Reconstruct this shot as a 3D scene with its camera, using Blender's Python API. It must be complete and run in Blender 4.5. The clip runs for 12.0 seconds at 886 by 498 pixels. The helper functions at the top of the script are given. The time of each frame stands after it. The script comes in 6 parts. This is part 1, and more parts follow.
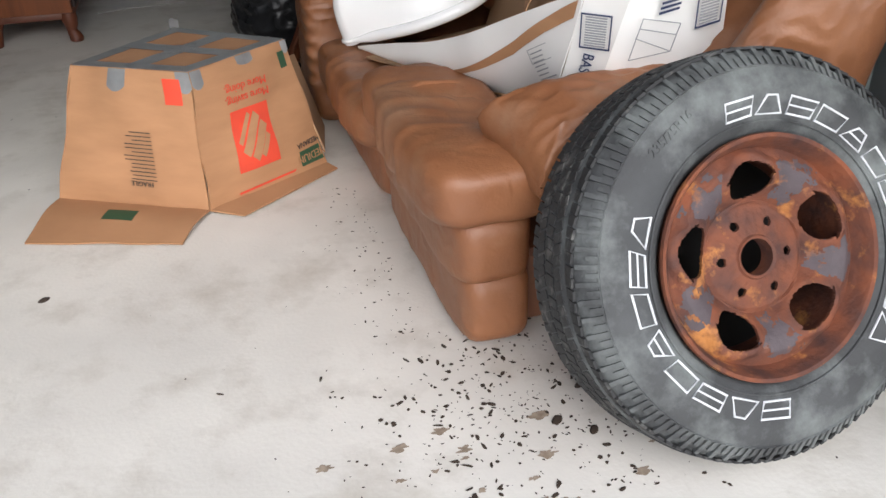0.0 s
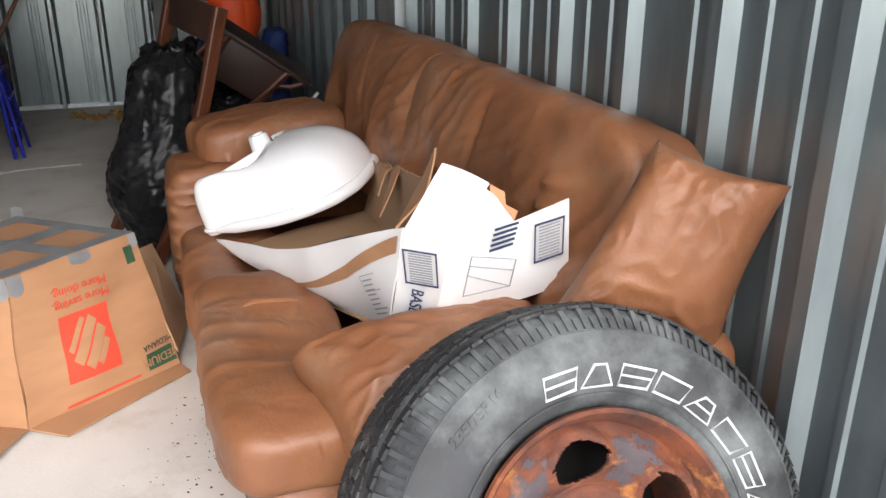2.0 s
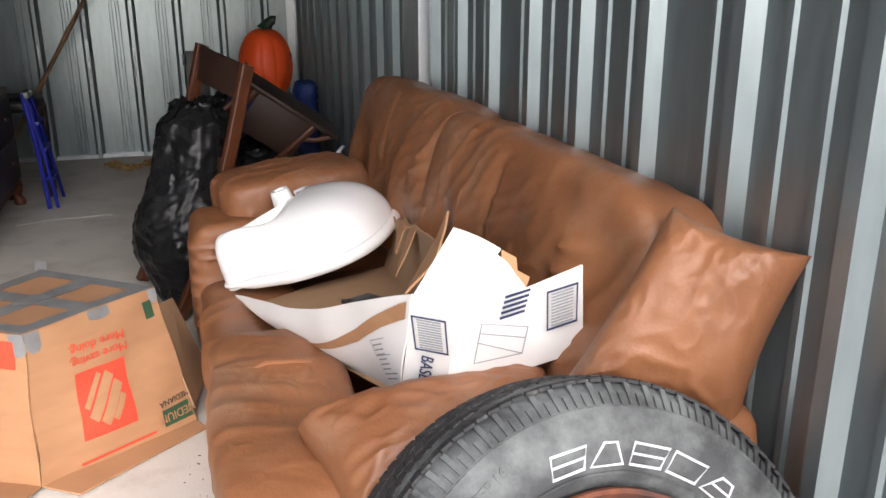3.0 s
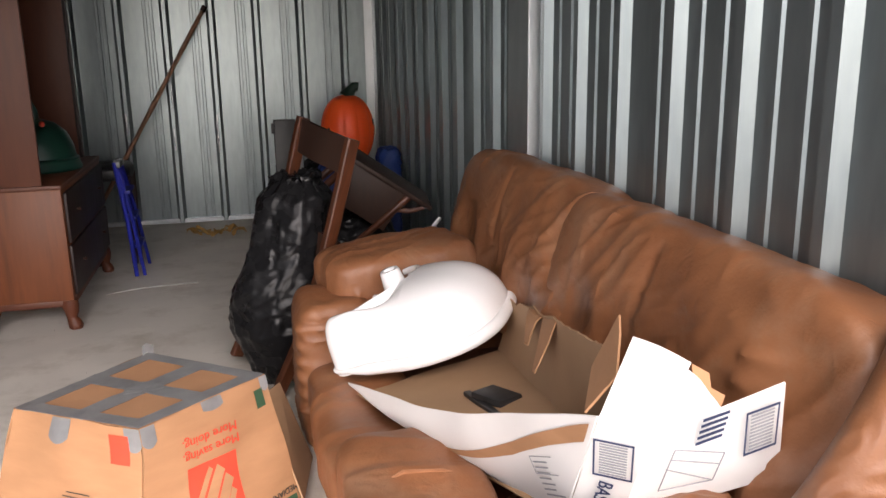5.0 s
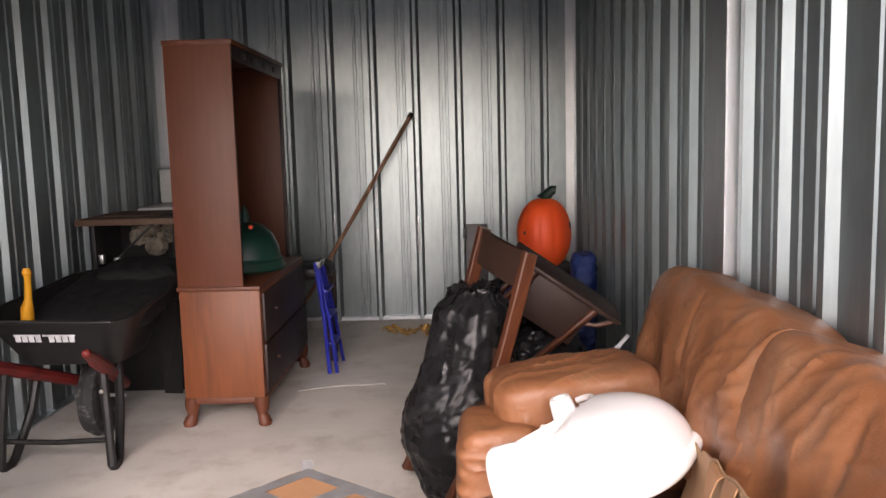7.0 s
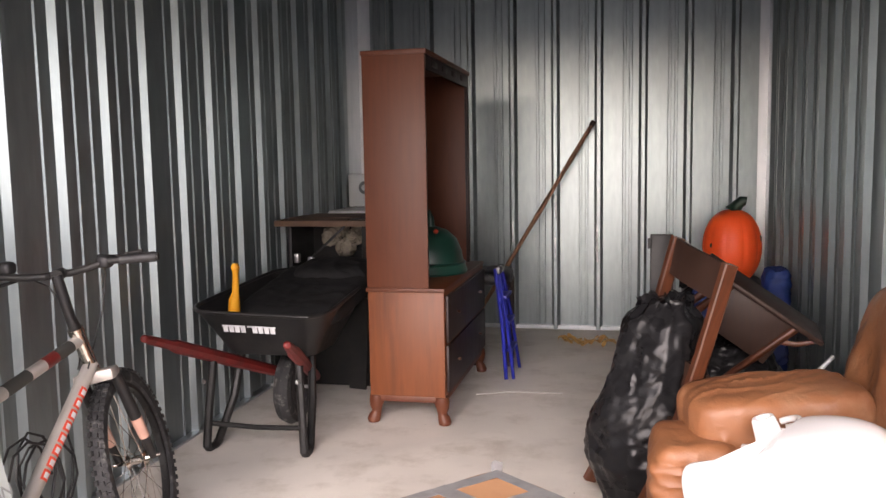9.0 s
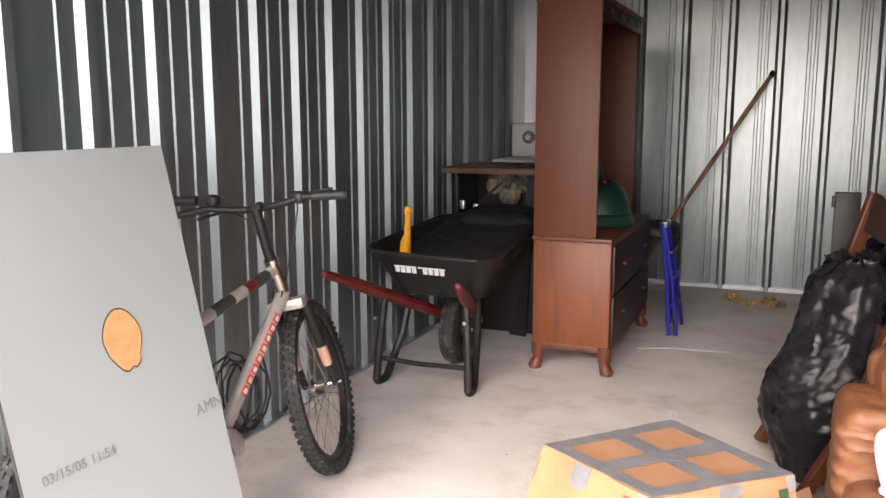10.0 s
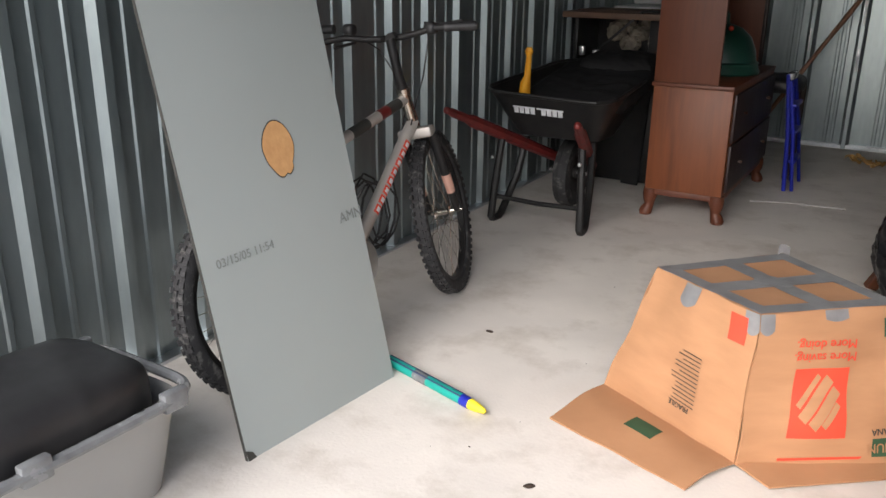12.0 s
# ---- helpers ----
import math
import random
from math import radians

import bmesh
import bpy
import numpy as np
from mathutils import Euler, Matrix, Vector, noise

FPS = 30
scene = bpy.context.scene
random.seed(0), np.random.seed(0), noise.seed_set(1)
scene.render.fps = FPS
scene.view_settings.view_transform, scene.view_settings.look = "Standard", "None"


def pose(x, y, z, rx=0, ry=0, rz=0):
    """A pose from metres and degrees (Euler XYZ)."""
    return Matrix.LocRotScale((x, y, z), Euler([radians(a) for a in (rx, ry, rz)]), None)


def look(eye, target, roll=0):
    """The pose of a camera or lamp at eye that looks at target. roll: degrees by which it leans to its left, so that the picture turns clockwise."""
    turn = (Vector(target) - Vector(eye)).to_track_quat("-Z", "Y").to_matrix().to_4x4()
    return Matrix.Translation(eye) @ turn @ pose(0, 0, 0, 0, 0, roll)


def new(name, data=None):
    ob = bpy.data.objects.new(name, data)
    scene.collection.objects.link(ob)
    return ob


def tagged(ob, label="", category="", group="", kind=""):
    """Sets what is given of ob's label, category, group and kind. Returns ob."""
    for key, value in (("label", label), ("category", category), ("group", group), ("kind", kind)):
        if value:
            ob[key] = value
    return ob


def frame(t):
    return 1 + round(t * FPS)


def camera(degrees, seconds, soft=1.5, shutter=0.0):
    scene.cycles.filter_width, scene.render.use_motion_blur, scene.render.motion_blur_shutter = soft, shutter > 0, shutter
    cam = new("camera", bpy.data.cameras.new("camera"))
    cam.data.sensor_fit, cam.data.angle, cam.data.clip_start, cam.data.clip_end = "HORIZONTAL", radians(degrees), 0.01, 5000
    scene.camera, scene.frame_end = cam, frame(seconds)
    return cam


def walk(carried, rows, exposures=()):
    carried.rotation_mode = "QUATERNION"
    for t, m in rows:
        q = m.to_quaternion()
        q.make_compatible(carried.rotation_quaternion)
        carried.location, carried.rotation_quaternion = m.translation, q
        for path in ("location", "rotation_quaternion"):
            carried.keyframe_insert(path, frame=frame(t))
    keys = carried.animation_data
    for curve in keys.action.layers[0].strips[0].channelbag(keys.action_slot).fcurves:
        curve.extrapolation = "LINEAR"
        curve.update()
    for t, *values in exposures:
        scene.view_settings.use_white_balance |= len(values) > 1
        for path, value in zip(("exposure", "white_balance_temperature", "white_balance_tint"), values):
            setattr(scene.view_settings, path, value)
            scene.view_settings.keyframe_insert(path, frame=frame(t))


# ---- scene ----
cam = camera(56.5, 12.0)
PATH = [
    (0, (1.859, 0.738, 1.159), (2.341, 2.409, 0.17), -1.3),
    (0.5, (1.936, 0.782, 1.185), (2.637, 2.393, 0.229), -1.0),
    (1, (2.021, 0.842, 1.224), (2.754, 2.485, 0.35), -0.8),
    (1.5, (2.14, 0.916, 1.246), (2.824, 2.627, 0.468), 0.2),
    (2, (2.204, 0.954, 1.265), (2.84, 2.713, 0.558), 0.2),
    (2.5, (2.24, 0.974, 1.273), (2.843, 2.767, 0.623), 0.2),
    (3, (2.253, 0.976, 1.29), (2.827, 2.795, 0.688), -0.1),
    (3.2, (2.255, 0.984, 1.296), (2.813, 2.814, 0.711), -0.3),
    (5, (2.101, 1.18, 1.341), (2.56, 3.068, 0.867), -0.9),
    (5.5, (2.114, 1.233, 1.347), (2.43, 3.156, 0.899), -1.3),
    (6, (2.193, 1.274, 1.361), (2.328, 3.234, 0.985), -0.9),
    (6.5, (2.248, 1.328, 1.379), (2.289, 3.304, 1.071), -1.0),
    (7, (2.249, 1.34, 1.392), (2.214, 3.325, 1.15), -1.5),
    (7.2, (2.245, 1.349, 1.403), (2.168, 3.336, 1.183), -1.8),
    (8.8, (2.152, 1.337, 1.382), (1.77, 3.291, 1.19), -1.0),
    (9, (2.159, 1.323, 1.379), (1.727, 3.264, 1.169), -1.0),
    (9.5, (2.104, 1.301, 1.369), (1.5, 3.19, 1.107), -0.1),
    (10, (2.065, 1.256, 1.352), (1.3, 3.077, 1.034), -0.1),
    (10.5, (2.057, 1.202, 1.335), (1.193, 2.964, 0.953), 0.0),
    (11, (2.052, 1.144, 1.314), (1.083, 2.833, 0.857), 0.1),
    (11.5, (2.067, 1.112, 1.282), (1.072, 2.75, 0.711), 0.6),
    (12, (2.075, 1.059, 1.278), (1.131, 2.7, 0.634), 0.7),
]
walk(cam, [(t, look(eye, target, roll)) for t, eye, target, roll in PATH],
     exposures=[(0, 1.22, 6300, 10), (0.5, 1.27, 6250, 10), (1.5, 1.55, 6350, 11), (3, 1.77, 6550, 14), (5.5, 1.92, 6900, 20), (7, 2.58, 7050, 24), (9.5, 2.81, 7050, 24), (10.5, 2.57, 6950, 21), (11.3, 2.19, 6800, 17), (12, 1.76, 6600, 14)])

# ---- light ----
SUN_ELEV, SUN_ROT = radians(36), radians(190)
world = bpy.data.worlds.new("world")
scene.world = world
world.use_nodes = True
_wn = world.node_tree.nodes
_sky = _wn.new("ShaderNodeTexSky")
_sky.sky_type, _sky.sun_disc = "NISHITA", False
_sky.sun_elevation, _sky.sun_rotation = SUN_ELEV, SUN_ROT
_sky.dust_density, _sky.air_density = 1.6, 1.0
_grey = _wn.new("ShaderNodeHueSaturation")
_grey.inputs["Saturation"].default_value = 0.42
world.node_tree.links.new(_sky.outputs[0], _grey.inputs["Color"])
world.node_tree.links.new(_grey.outputs[0], _wn["Background"].inputs[0])
_wn["Background"].inputs[1].default_value = 0.15
_sun = bpy.data.lights.new("sun", "SUN")
_sun.energy, _sun.angle, _sun.color = 0.7, radians(42), (1.0, 0.97, 0.93)
sun = new("sun", _sun)
sun.matrix_world = look((0, 0, 20), (-1.5, 12.0, 11.2))


# ---- materials ----
def mat(name, col, rough=0.6, metal=0.0, col2=None, scale=8.0, stretch=(1, 1, 1), bump=0.0, bscale=60.0, rvar=0.1,
        col3=None, scale3=2.0, thresh3=(0.5, 0.65), coat=0.0, spec=0.5, detail=6.0, folds=None):
    """Principled material: two-scale colour variation, stains, roughness variation and bump."""
    m = bpy.data.materials.new(name)
    m.use_nodes = True
    nt = m.node_tree
    n, lk = nt.nodes, nt.links
    b = n["Principled BSDF"]
    b.inputs["Metallic"].default_value = metal
    b.inputs["Coat Weight"].default_value = coat
    b.inputs["Specular IOR Level"].default_value = spec
    tc = n.new("ShaderNodeTexCoord")
    mp = n.new("ShaderNodeMapping")
    mp.inputs["Scale"].default_value = stretch
    lk.new(tc.outputs["Object"], mp.inputs[0])
    t1 = n.new("ShaderNodeTexNoise")
    t1.inputs["Scale"].default_value, t1.inputs["Detail"].default_value = scale, detail
    lk.new(mp.outputs[0], t1.inputs["Vector"])
    ramp = n.new("ShaderNodeMapRange")
    ramp.inputs[1].default_value, ramp.inputs[2].default_value = 0.3, 0.7
    lk.new(t1.outputs["Fac"], ramp.inputs[0])
    mix = n.new("ShaderNodeMix")
    mix.data_type = "RGBA"
    c2 = col2 or tuple(c * 0.82 for c in col)
    mix.inputs[6].default_value, mix.inputs[7].default_value = (*c2, 1), (*col, 1)
    lk.new(ramp.outputs[0], mix.inputs[0])
    out = mix.outputs[2]
    if col3:
        t3 = n.new("ShaderNodeTexNoise")
        t3.inputs["Scale"].default_value, t3.inputs["Detail"].default_value = scale3, 8.0
        t3.inputs["Roughness"].default_value = 0.65
        lk.new(mp.outputs[0], t3.inputs["Vector"])
        r3 = n.new("ShaderNodeMapRange")
        r3.inputs[1].default_value, r3.inputs[2].default_value = thresh3
        lk.new(t3.outputs["Fac"], r3.inputs[0])
        m3 = n.new("ShaderNodeMix")
        m3.data_type = "RGBA"
        m3.inputs[7].default_value = (*col3, 1)
        lk.new(r3.outputs[0], m3.inputs[0])
        lk.new(out, m3.inputs[6])
        out = m3.outputs[2]
    lk.new(out, b.inputs["Base Color"])
    rr = n.new("ShaderNodeMapRange")
    rr.inputs[3].default_value, rr.inputs[4].default_value = max(0.02, rough - rvar), min(1, rough + rvar)
    lk.new(t1.outputs["Fac"], rr.inputs[0])
    lk.new(rr.outputs[0], b.inputs["Roughness"])
    if bump:
        tb = n.new("ShaderNodeTexNoise")
        tb.inputs["Scale"].default_value, tb.inputs["Detail"].default_value = bscale, 4.0
        lk.new(mp.outputs[0], tb.inputs["Vector"])
        bp = n.new("ShaderNodeBump")
        bp.inputs["Strength"].default_value, bp.inputs["Distance"].default_value = bump, 0.004
        lk.new(tb.outputs["Fac"], bp.inputs["Height"])
        lk.new(bp.outputs[0], b.inputs["Normal"])
        if folds:
            tf = n.new("ShaderNodeTexNoise")
            tf.noise_type = "RIDGED_MULTIFRACTAL"
            tf.inputs["Scale"].default_value, tf.inputs["Detail"].default_value, tf.inputs["Distortion"].default_value = folds[0], 2.5, 0.6
            lk.new(mp.outputs[0], tf.inputs["Vector"])
            b2 = n.new("ShaderNodeBump")
            b2.inputs["Strength"].default_value, b2.inputs["Distance"].default_value = folds[1], folds[2]
            lk.new(tf.outputs["Fac"], b2.inputs["Height"])
            lk.new(b2.outputs[0], bp.inputs["Normal"])
    return m


CONCRETE = mat("concrete", (0.74, 0.703, 0.645), 0.68, 0, (0.62, 0.588, 0.54), 2.6, bump=0.25, bscale=90, col3=(0.46, 0.415, 0.355), scale3=3.6, thresh3=(0.50, 0.78))
ASPHALT = mat("pale_gravel", (0.32, 0.32, 0.315), 0.9, 0, (0.26, 0.26, 0.255), 30, bump=0.4, bscale=200)
GALV = mat("galvanised_steel", (0.290, 0.336, 0.343), 0.33, 0.72, (0.240, 0.281, 0.288), 25, (1, 1, 0.25), 0.0, 120, 0.04, col3=(0.24, 0.27, 0.275), scale3=2.2, thresh3=(0.5, 0.8))
LINER = mat("roof_deck_steel", (0.16, 0.165, 0.165), 0.6, 0.5, (0.12, 0.125, 0.125), 3, bump=0.2, bscale=12)
GALV_WARM = mat("galvanised_post", (0.62, 0.64, 0.65), 0.42, 1.0, (0.5, 0.53, 0.55), 12, (1, 1, 0.3), 0.05, 120, 0.07)
LEATHER = mat("brown_leather", (0.272, 0.112, 0.048), 0.48, 0, (0.180, 0.069, 0.029), 4, bump=0.22, bscale=150, rvar=0.1, col3=(0.31, 0.185, 0.115), scale3=3.0, thresh3=(0.52, 0.80), folds=(20.0, 0.55, 0.006), spec=0.5)
PIPING = mat("leather_seam", (0.16, 0.06, 0.028), 0.55, 0, bump=0.1)
RUBBER = mat("weathered_rubber", (0.060, 0.062, 0.064), 0.72, 0, (0.026, 0.027, 0.028), 7, bump=0.35, bscale=110, col3=(0.19, 0.205, 0.20), scale3=5, thresh3=(0.46, 0.72))
TREAD = mat("tread_rubber", (0.030, 0.030, 0.031), 0.78, 0, (0.016, 0.016, 0.017), 20, bump=0.3, bscale=150, col3=(0.15, 0.145, 0.135), scale3=26, thresh3=(0.54, 0.72))
WHITE_LETTER = mat("white_rubber", (0.72, 0.73, 0.74), 0.7, 0, (0.52, 0.53, 0.55), 30)
RUST = mat("rusty_steel", (0.19, 0.055, 0.022), 0.8, 0.0, (0.050, 0.020, 0.016), 16, bump=0.9, bscale=70, col3=(0.42, 0.17, 0.045), scale3=11, thresh3=(0.55, 0.66))
OLDGREY = mat("worn_grey_paint", (0.085, 0.066, 0.072), 0.72, 0.0, (0.055, 0.042, 0.047), 24, bump=0.5, bscale=90, col3=(0.22, 0.085, 0.035), scale3=22, thresh3=(0.56, 0.68))
# near black, stands in for the shade inside the wheel
WHEEL_SHADE = mat("wheel_shade", (0.012, 0.011, 0.010), 0.9)
CARD = mat("brown_cardboard", (0.43, 0.225, 0.112), 0.85, 0, (0.36, 0.182, 0.088), 6, (1, 1, 4), 0.08, 60)
CARD_IN = mat("cardboard_inside", (0.40, 0.25, 0.14), 0.88, 0, (0.35, 0.21, 0.115), 6, bump=0.1, bscale=50)
WHITECARD = mat("white_carton_print", (0.80, 0.79, 0.77), 0.6, 0, (0.74, 0.73, 0.71), 4, bump=0.06, bscale=30)
INK_BLUE = mat("navy_ink", (0.03, 0.045, 0.11), 0.7)
INK_GREY = mat("grey_ink", (0.33, 0.34, 0.36), 0.75)
INK_RED = mat("red_ink", (0.72, 0.07, 0.03), 0.7, 0, (0.62, 0.06, 0.03), 20)
INK_GREEN = mat("green_ink", (0.03, 0.085, 0.04), 0.7)
INK_STAMP = mat("grey_stamp_ink", (0.20, 0.22, 0.214), 0.8)
POLEWOOD = mat("pole_wood", (0.30, 0.15, 0.085), 0.55, 0, (0.20, 0.095, 0.052), 12, (3, 3, 1))
INK_DARK = mat("dark_ink", (0.04, 0.04, 0.035), 0.8)
TAPE = mat("duct_tape", (0.33, 0.335, 0.34), 0.36, 0.35, (0.22, 0.224, 0.228), 14, bump=0.3, bscale=45)
CERAMIC = mat("white_ceramic", (0.86, 0.86, 0.86), 0.12, 0, (0.82, 0.82, 0.82), 3, rvar=0.04, coat=0.4)
# one wood in two tones: shadow on the upper case is put into the colour
MAHOGANY = mat("mahogany", (0.125, 0.034, 0.013), 0.50, 0, (0.098, 0.026, 0.010), 7, (5, 5, 0.5), 0.05, 60)
MAHOGANY_LIT = mat("mahogany_lit", (0.205, 0.060, 0.019), 0.48, 0, (0.160, 0.046, 0.015), 7, (5, 5, 0.5), 0.05, 60, col3=(0.10, 0.028, 0.012), scale3=3, thresh3=(0.5, 0.75))
# same mahogany with the shade of the front and inside put into its colour
MAHOGANY_SHADE = mat("mahogany_shaded", (0.022, 0.008, 0.006), 0.5, 0, (0.015, 0.006, 0.005), 7, (5, 5, 0.5), 0.05, 60)
WALNUT = mat("chair_wood", (0.110, 0.034, 0.014), 0.32, 0, (0.060, 0.019, 0.009), 9, (6, 6, 0.8), 0.05, 60, coat=0.3)
WALNUT_DK = mat("chair_wood_dark", (0.040, 0.018, 0.011), 0.55, 0, (0.026, 0.012, 0.008), 9, (6, 6, 0.8), 0.05, 60)
BLACKBAG = mat("black_plastic_film", (0.012, 0.012, 0.013), 0.27, 0, (0.009, 0.009, 0.010), 10, (1, 1, 1.6), bump=0.12, bscale=40, rvar=0.08, folds=(13.0, 0.4, 0.006), spec=0.2)
BLACKPAINT = mat("black_paint", (0.013, 0.013, 0.014), 0.42, 0, (0.020, 0.019, 0.018), 12, bump=0.1, bscale=60, rvar=0.12, spec=0.28)
SACKCLOTH = mat("dull_black_cloth", (0.010, 0.010, 0.011), 0.85, 0, (0.014, 0.014, 0.014), 14, bump=0.2, bscale=80, spec=0.2)
BLACKPLASTIC = mat("black_plastic", (0.014, 0.014, 0.015), 0.5, 0, (0.02, 0.02, 0.021), 14)
REDWOOD = mat("red_painted_wood", (0.17, 0.016, 0.013), 0.5, 0, (0.085, 0.010, 0.009), 18, bump=0.15, bscale=70, col3=(0.11, 0.03, 0.02), scale3=12, thresh3=(0.6, 0.75))
YELLOW = mat("yellow_plastic", (0.80, 0.36, 0.02), 0.45)
ORANGE = mat("orange_plastic", (1.0, 0.115, 0.022), 0.5, 0, (0.97, 0.10, 0.02), 4)
GREENSTEM = mat("dark_green_plastic", (0.012, 0.035, 0.022), 0.4)
GREENDOME = mat("green_plastic", (0.010, 0.055, 0.038), 0.38, 0, (0.007, 0.04, 0.028), 8)
BLUE = mat("blue_paint", (0.012, 0.022, 0.34), 0.4, 0, (0.010, 0.016, 0.25), 15)
BLUEBAG = mat("blue_plastic", (0.006, 0.032, 0.17), 0.58, 0, bump=0.4, bscale=25)
GREYBOARD = mat("grey_board", (0.315, 0.352, 0.342), 0.7, 0, (0.295, 0.330, 0.320), 1.5, bump=0.05, bscale=200)
FIBRE = mat("board_core", (0.58, 0.33, 0.14), 0.9, 0, (0.50, 0.27, 0.11), 40, bump=0.4, bscale=80)
FRAME_GREY = mat("bike_silver_paint", (0.46, 0.43, 0.39), 0.38, 0.25, (0.38, 0.35, 0.32), 12)
CHROME = mat("bright_steel", (0.66, 0.62, 0.56), 0.22, 1.0)
ALU = mat("aluminium", (0.55, 0.55, 0.55), 0.35, 1.0, (0.45, 0.45, 0.45), 30)
SALMON = mat("fork_sticker", (0.62, 0.36, 0.28), 0.4)
TOTE = mat("grey_tote_plastic", (0.31, 0.31, 0.295), 0.45, 0, (0.27, 0.27, 0.26), 4, bump=0.05)
CLEAR_GREY = mat("clear_grey_plastic", (0.20, 0.21, 0.215), 0.25, 0, (0.12, 0.126, 0.13), 20)
WHITE_ENAMEL = mat("white_enamel", (0.62, 0.64, 0.64), 0.35, 0, (0.55, 0.57, 0.57), 5)
OLDWOOD = mat("old_stained_wood", (0.125, 0.068, 0.040), 0.65, 0, (0.07, 0.038, 0.024), 6, (1, 6, 4), 0.2, 60)
FLUFF = mat("torn_insulation", (0.26, 0.23, 0.18), 0.95, 0, (0.13, 0.11, 0.085), 18, bump=0.8, bscale=40)
TEAL = mat("teal_foam", (0.0, 0.32, 0.26), 0.5)
LIME = mat("yellow_foam", (0.85, 0.72, 0.03), 0.6)
GOLDPAPER = mat("gold_paper", (0.50, 0.30, 0.09), 0.55, 0.2, (0.35, 0.20, 0.06), 25, bump=0.4, bscale=40)
MUD = mat("dried_mud", (0.36, 0.29, 0.22), 0.9, 0, (0.22, 0.165, 0.12), 60, bump=0.4, bscale=120)
DIRT = mat("dirt_crumbs", (0.055, 0.036, 0.024), 0.95, 0, (0.03, 0.02, 0.014), 30)
PALE = mat("pale_strip", (0.50, 0.48, 0.45), 0.7)


# ---- building helpers ----
FRAMES = {}


def thing(name, loc, label, category, group="", rz=0.0, kind="", m=None):
    ob = new(name)
    ob.empty_display_size = 0.05
    ob.matrix_world = m if m is not None else pose(*loc, 0, 0, rz)
    FRAMES[ob.name] = ob.matrix_world.copy()
    return tagged(ob, label, category, group, kind)


def finish(bm, name, material, smooth=True):
    me = bpy.data.meshes.new(name)
    bmesh.ops.recalc_face_normals(bm, faces=bm.faces)
    bm.to_mesh(me)
    bm.free()
    for mt in (material if isinstance(material, (list, tuple)) else [material]):
        me.materials.append(mt)
    if smooth:
        me.polygons.foreach_set("use_smooth", [True] * len(me.polygons))
        me.set_sharp_from_angle(angle=radians(38))
    return me


def part(name, bm, material, parent, label="", local=False, smooth=True):
    """Links a bmesh as one mesh under a thing or part; the bmesh is in world metres unless local."""
    m = FRAMES[parent.name]
    if not local:
        bm.transform(m.inverted())
    ob = new(name, finish(bm, name, material, smooth))
    ob.parent = parent
    FRAMES[ob.name] = m
    if label:
        ob["label"] = label
    return ob


def solo(name, bm, material, loc, label, category, group="", kind="", smooth=True):
    """A thing of one mesh, its origin at loc."""
    bm.transform(Matrix.Translation(-Vector(loc)))
    ob = new(name, finish(bm, name, material, smooth))
    ob.location = loc
    ob.matrix_world = Matrix.Translation(loc)
    FRAMES[ob.name] = ob.matrix_world.copy()
    return tagged(ob, label, category, group, kind)


def box(bm, lo, hi, bev=0.0, m=None, seg=2):
    lo, hi = Vector(lo), Vector(hi)
    r = bmesh.ops.create_cube(bm, size=1.0)
    vs = r["verts"]
    for v in vs:
        v.co = Vector((lo[k] + (v.co[k] + 0.5) * (hi[k] - lo[k]) for k in range(3)))
    if bev:
        es = list({e for v in vs for e in v.link_edges})
        out = bmesh.ops.bevel(bm, geom=es, offset=bev, segments=seg, profile=0.5, affect="EDGES")
        vs = list({v for f in out["faces"] for v in f.verts} | {v for v in vs if v.is_valid})
    if m is not None:
        bmesh.ops.transform(bm, matrix=m, verts=[v for v in vs if v.is_valid])
    return bm


def nb():
    return bmesh.new()


def boxed(lo, hi, bev=0.0, m=None):
    return box(nb(), lo, hi, bev, m)


def tube(bm, pts, r, n=8, closed=False, caps=True):
    """Sweeps a circle along points; r is one radius or one for each point."""
    pts = [Vector(p) for p in pts]
    rs = r if isinstance(r, (list, tuple)) else [r] * len(pts)
    rings, up = [], None
    N = len(pts)
    for i, p in enumerate(pts):
        a = pts[(i - 1) % N] if closed or i > 0 else p
        b = pts[(i + 1) % N] if closed or i < N - 1 else p
        d = (b - a).normalized()
        if up is None:
            up = Vector((0, 0, 1)) if abs(d.z) < 0.9 else Vector((1, 0, 0))
        s = d.cross(up).normalized()
        up = s.cross(d).normalized()
        rings.append([bm.verts.new(p + rs[i] * (math.cos(2 * math.pi * k / n) * s + math.sin(2 * math.pi * k / n) * up)) for k in range(n)])
    for i in range(N if closed else N - 1):
        A, B = rings[i], rings[(i + 1) % N]
        for k in range(n):
            bm.faces.new((A[k], A[(k + 1) % n], B[(k + 1) % n], B[k]))
    if caps and not closed:
        bm.faces.new(rings[0])
        bm.faces.new(rings[-1])
    return bm


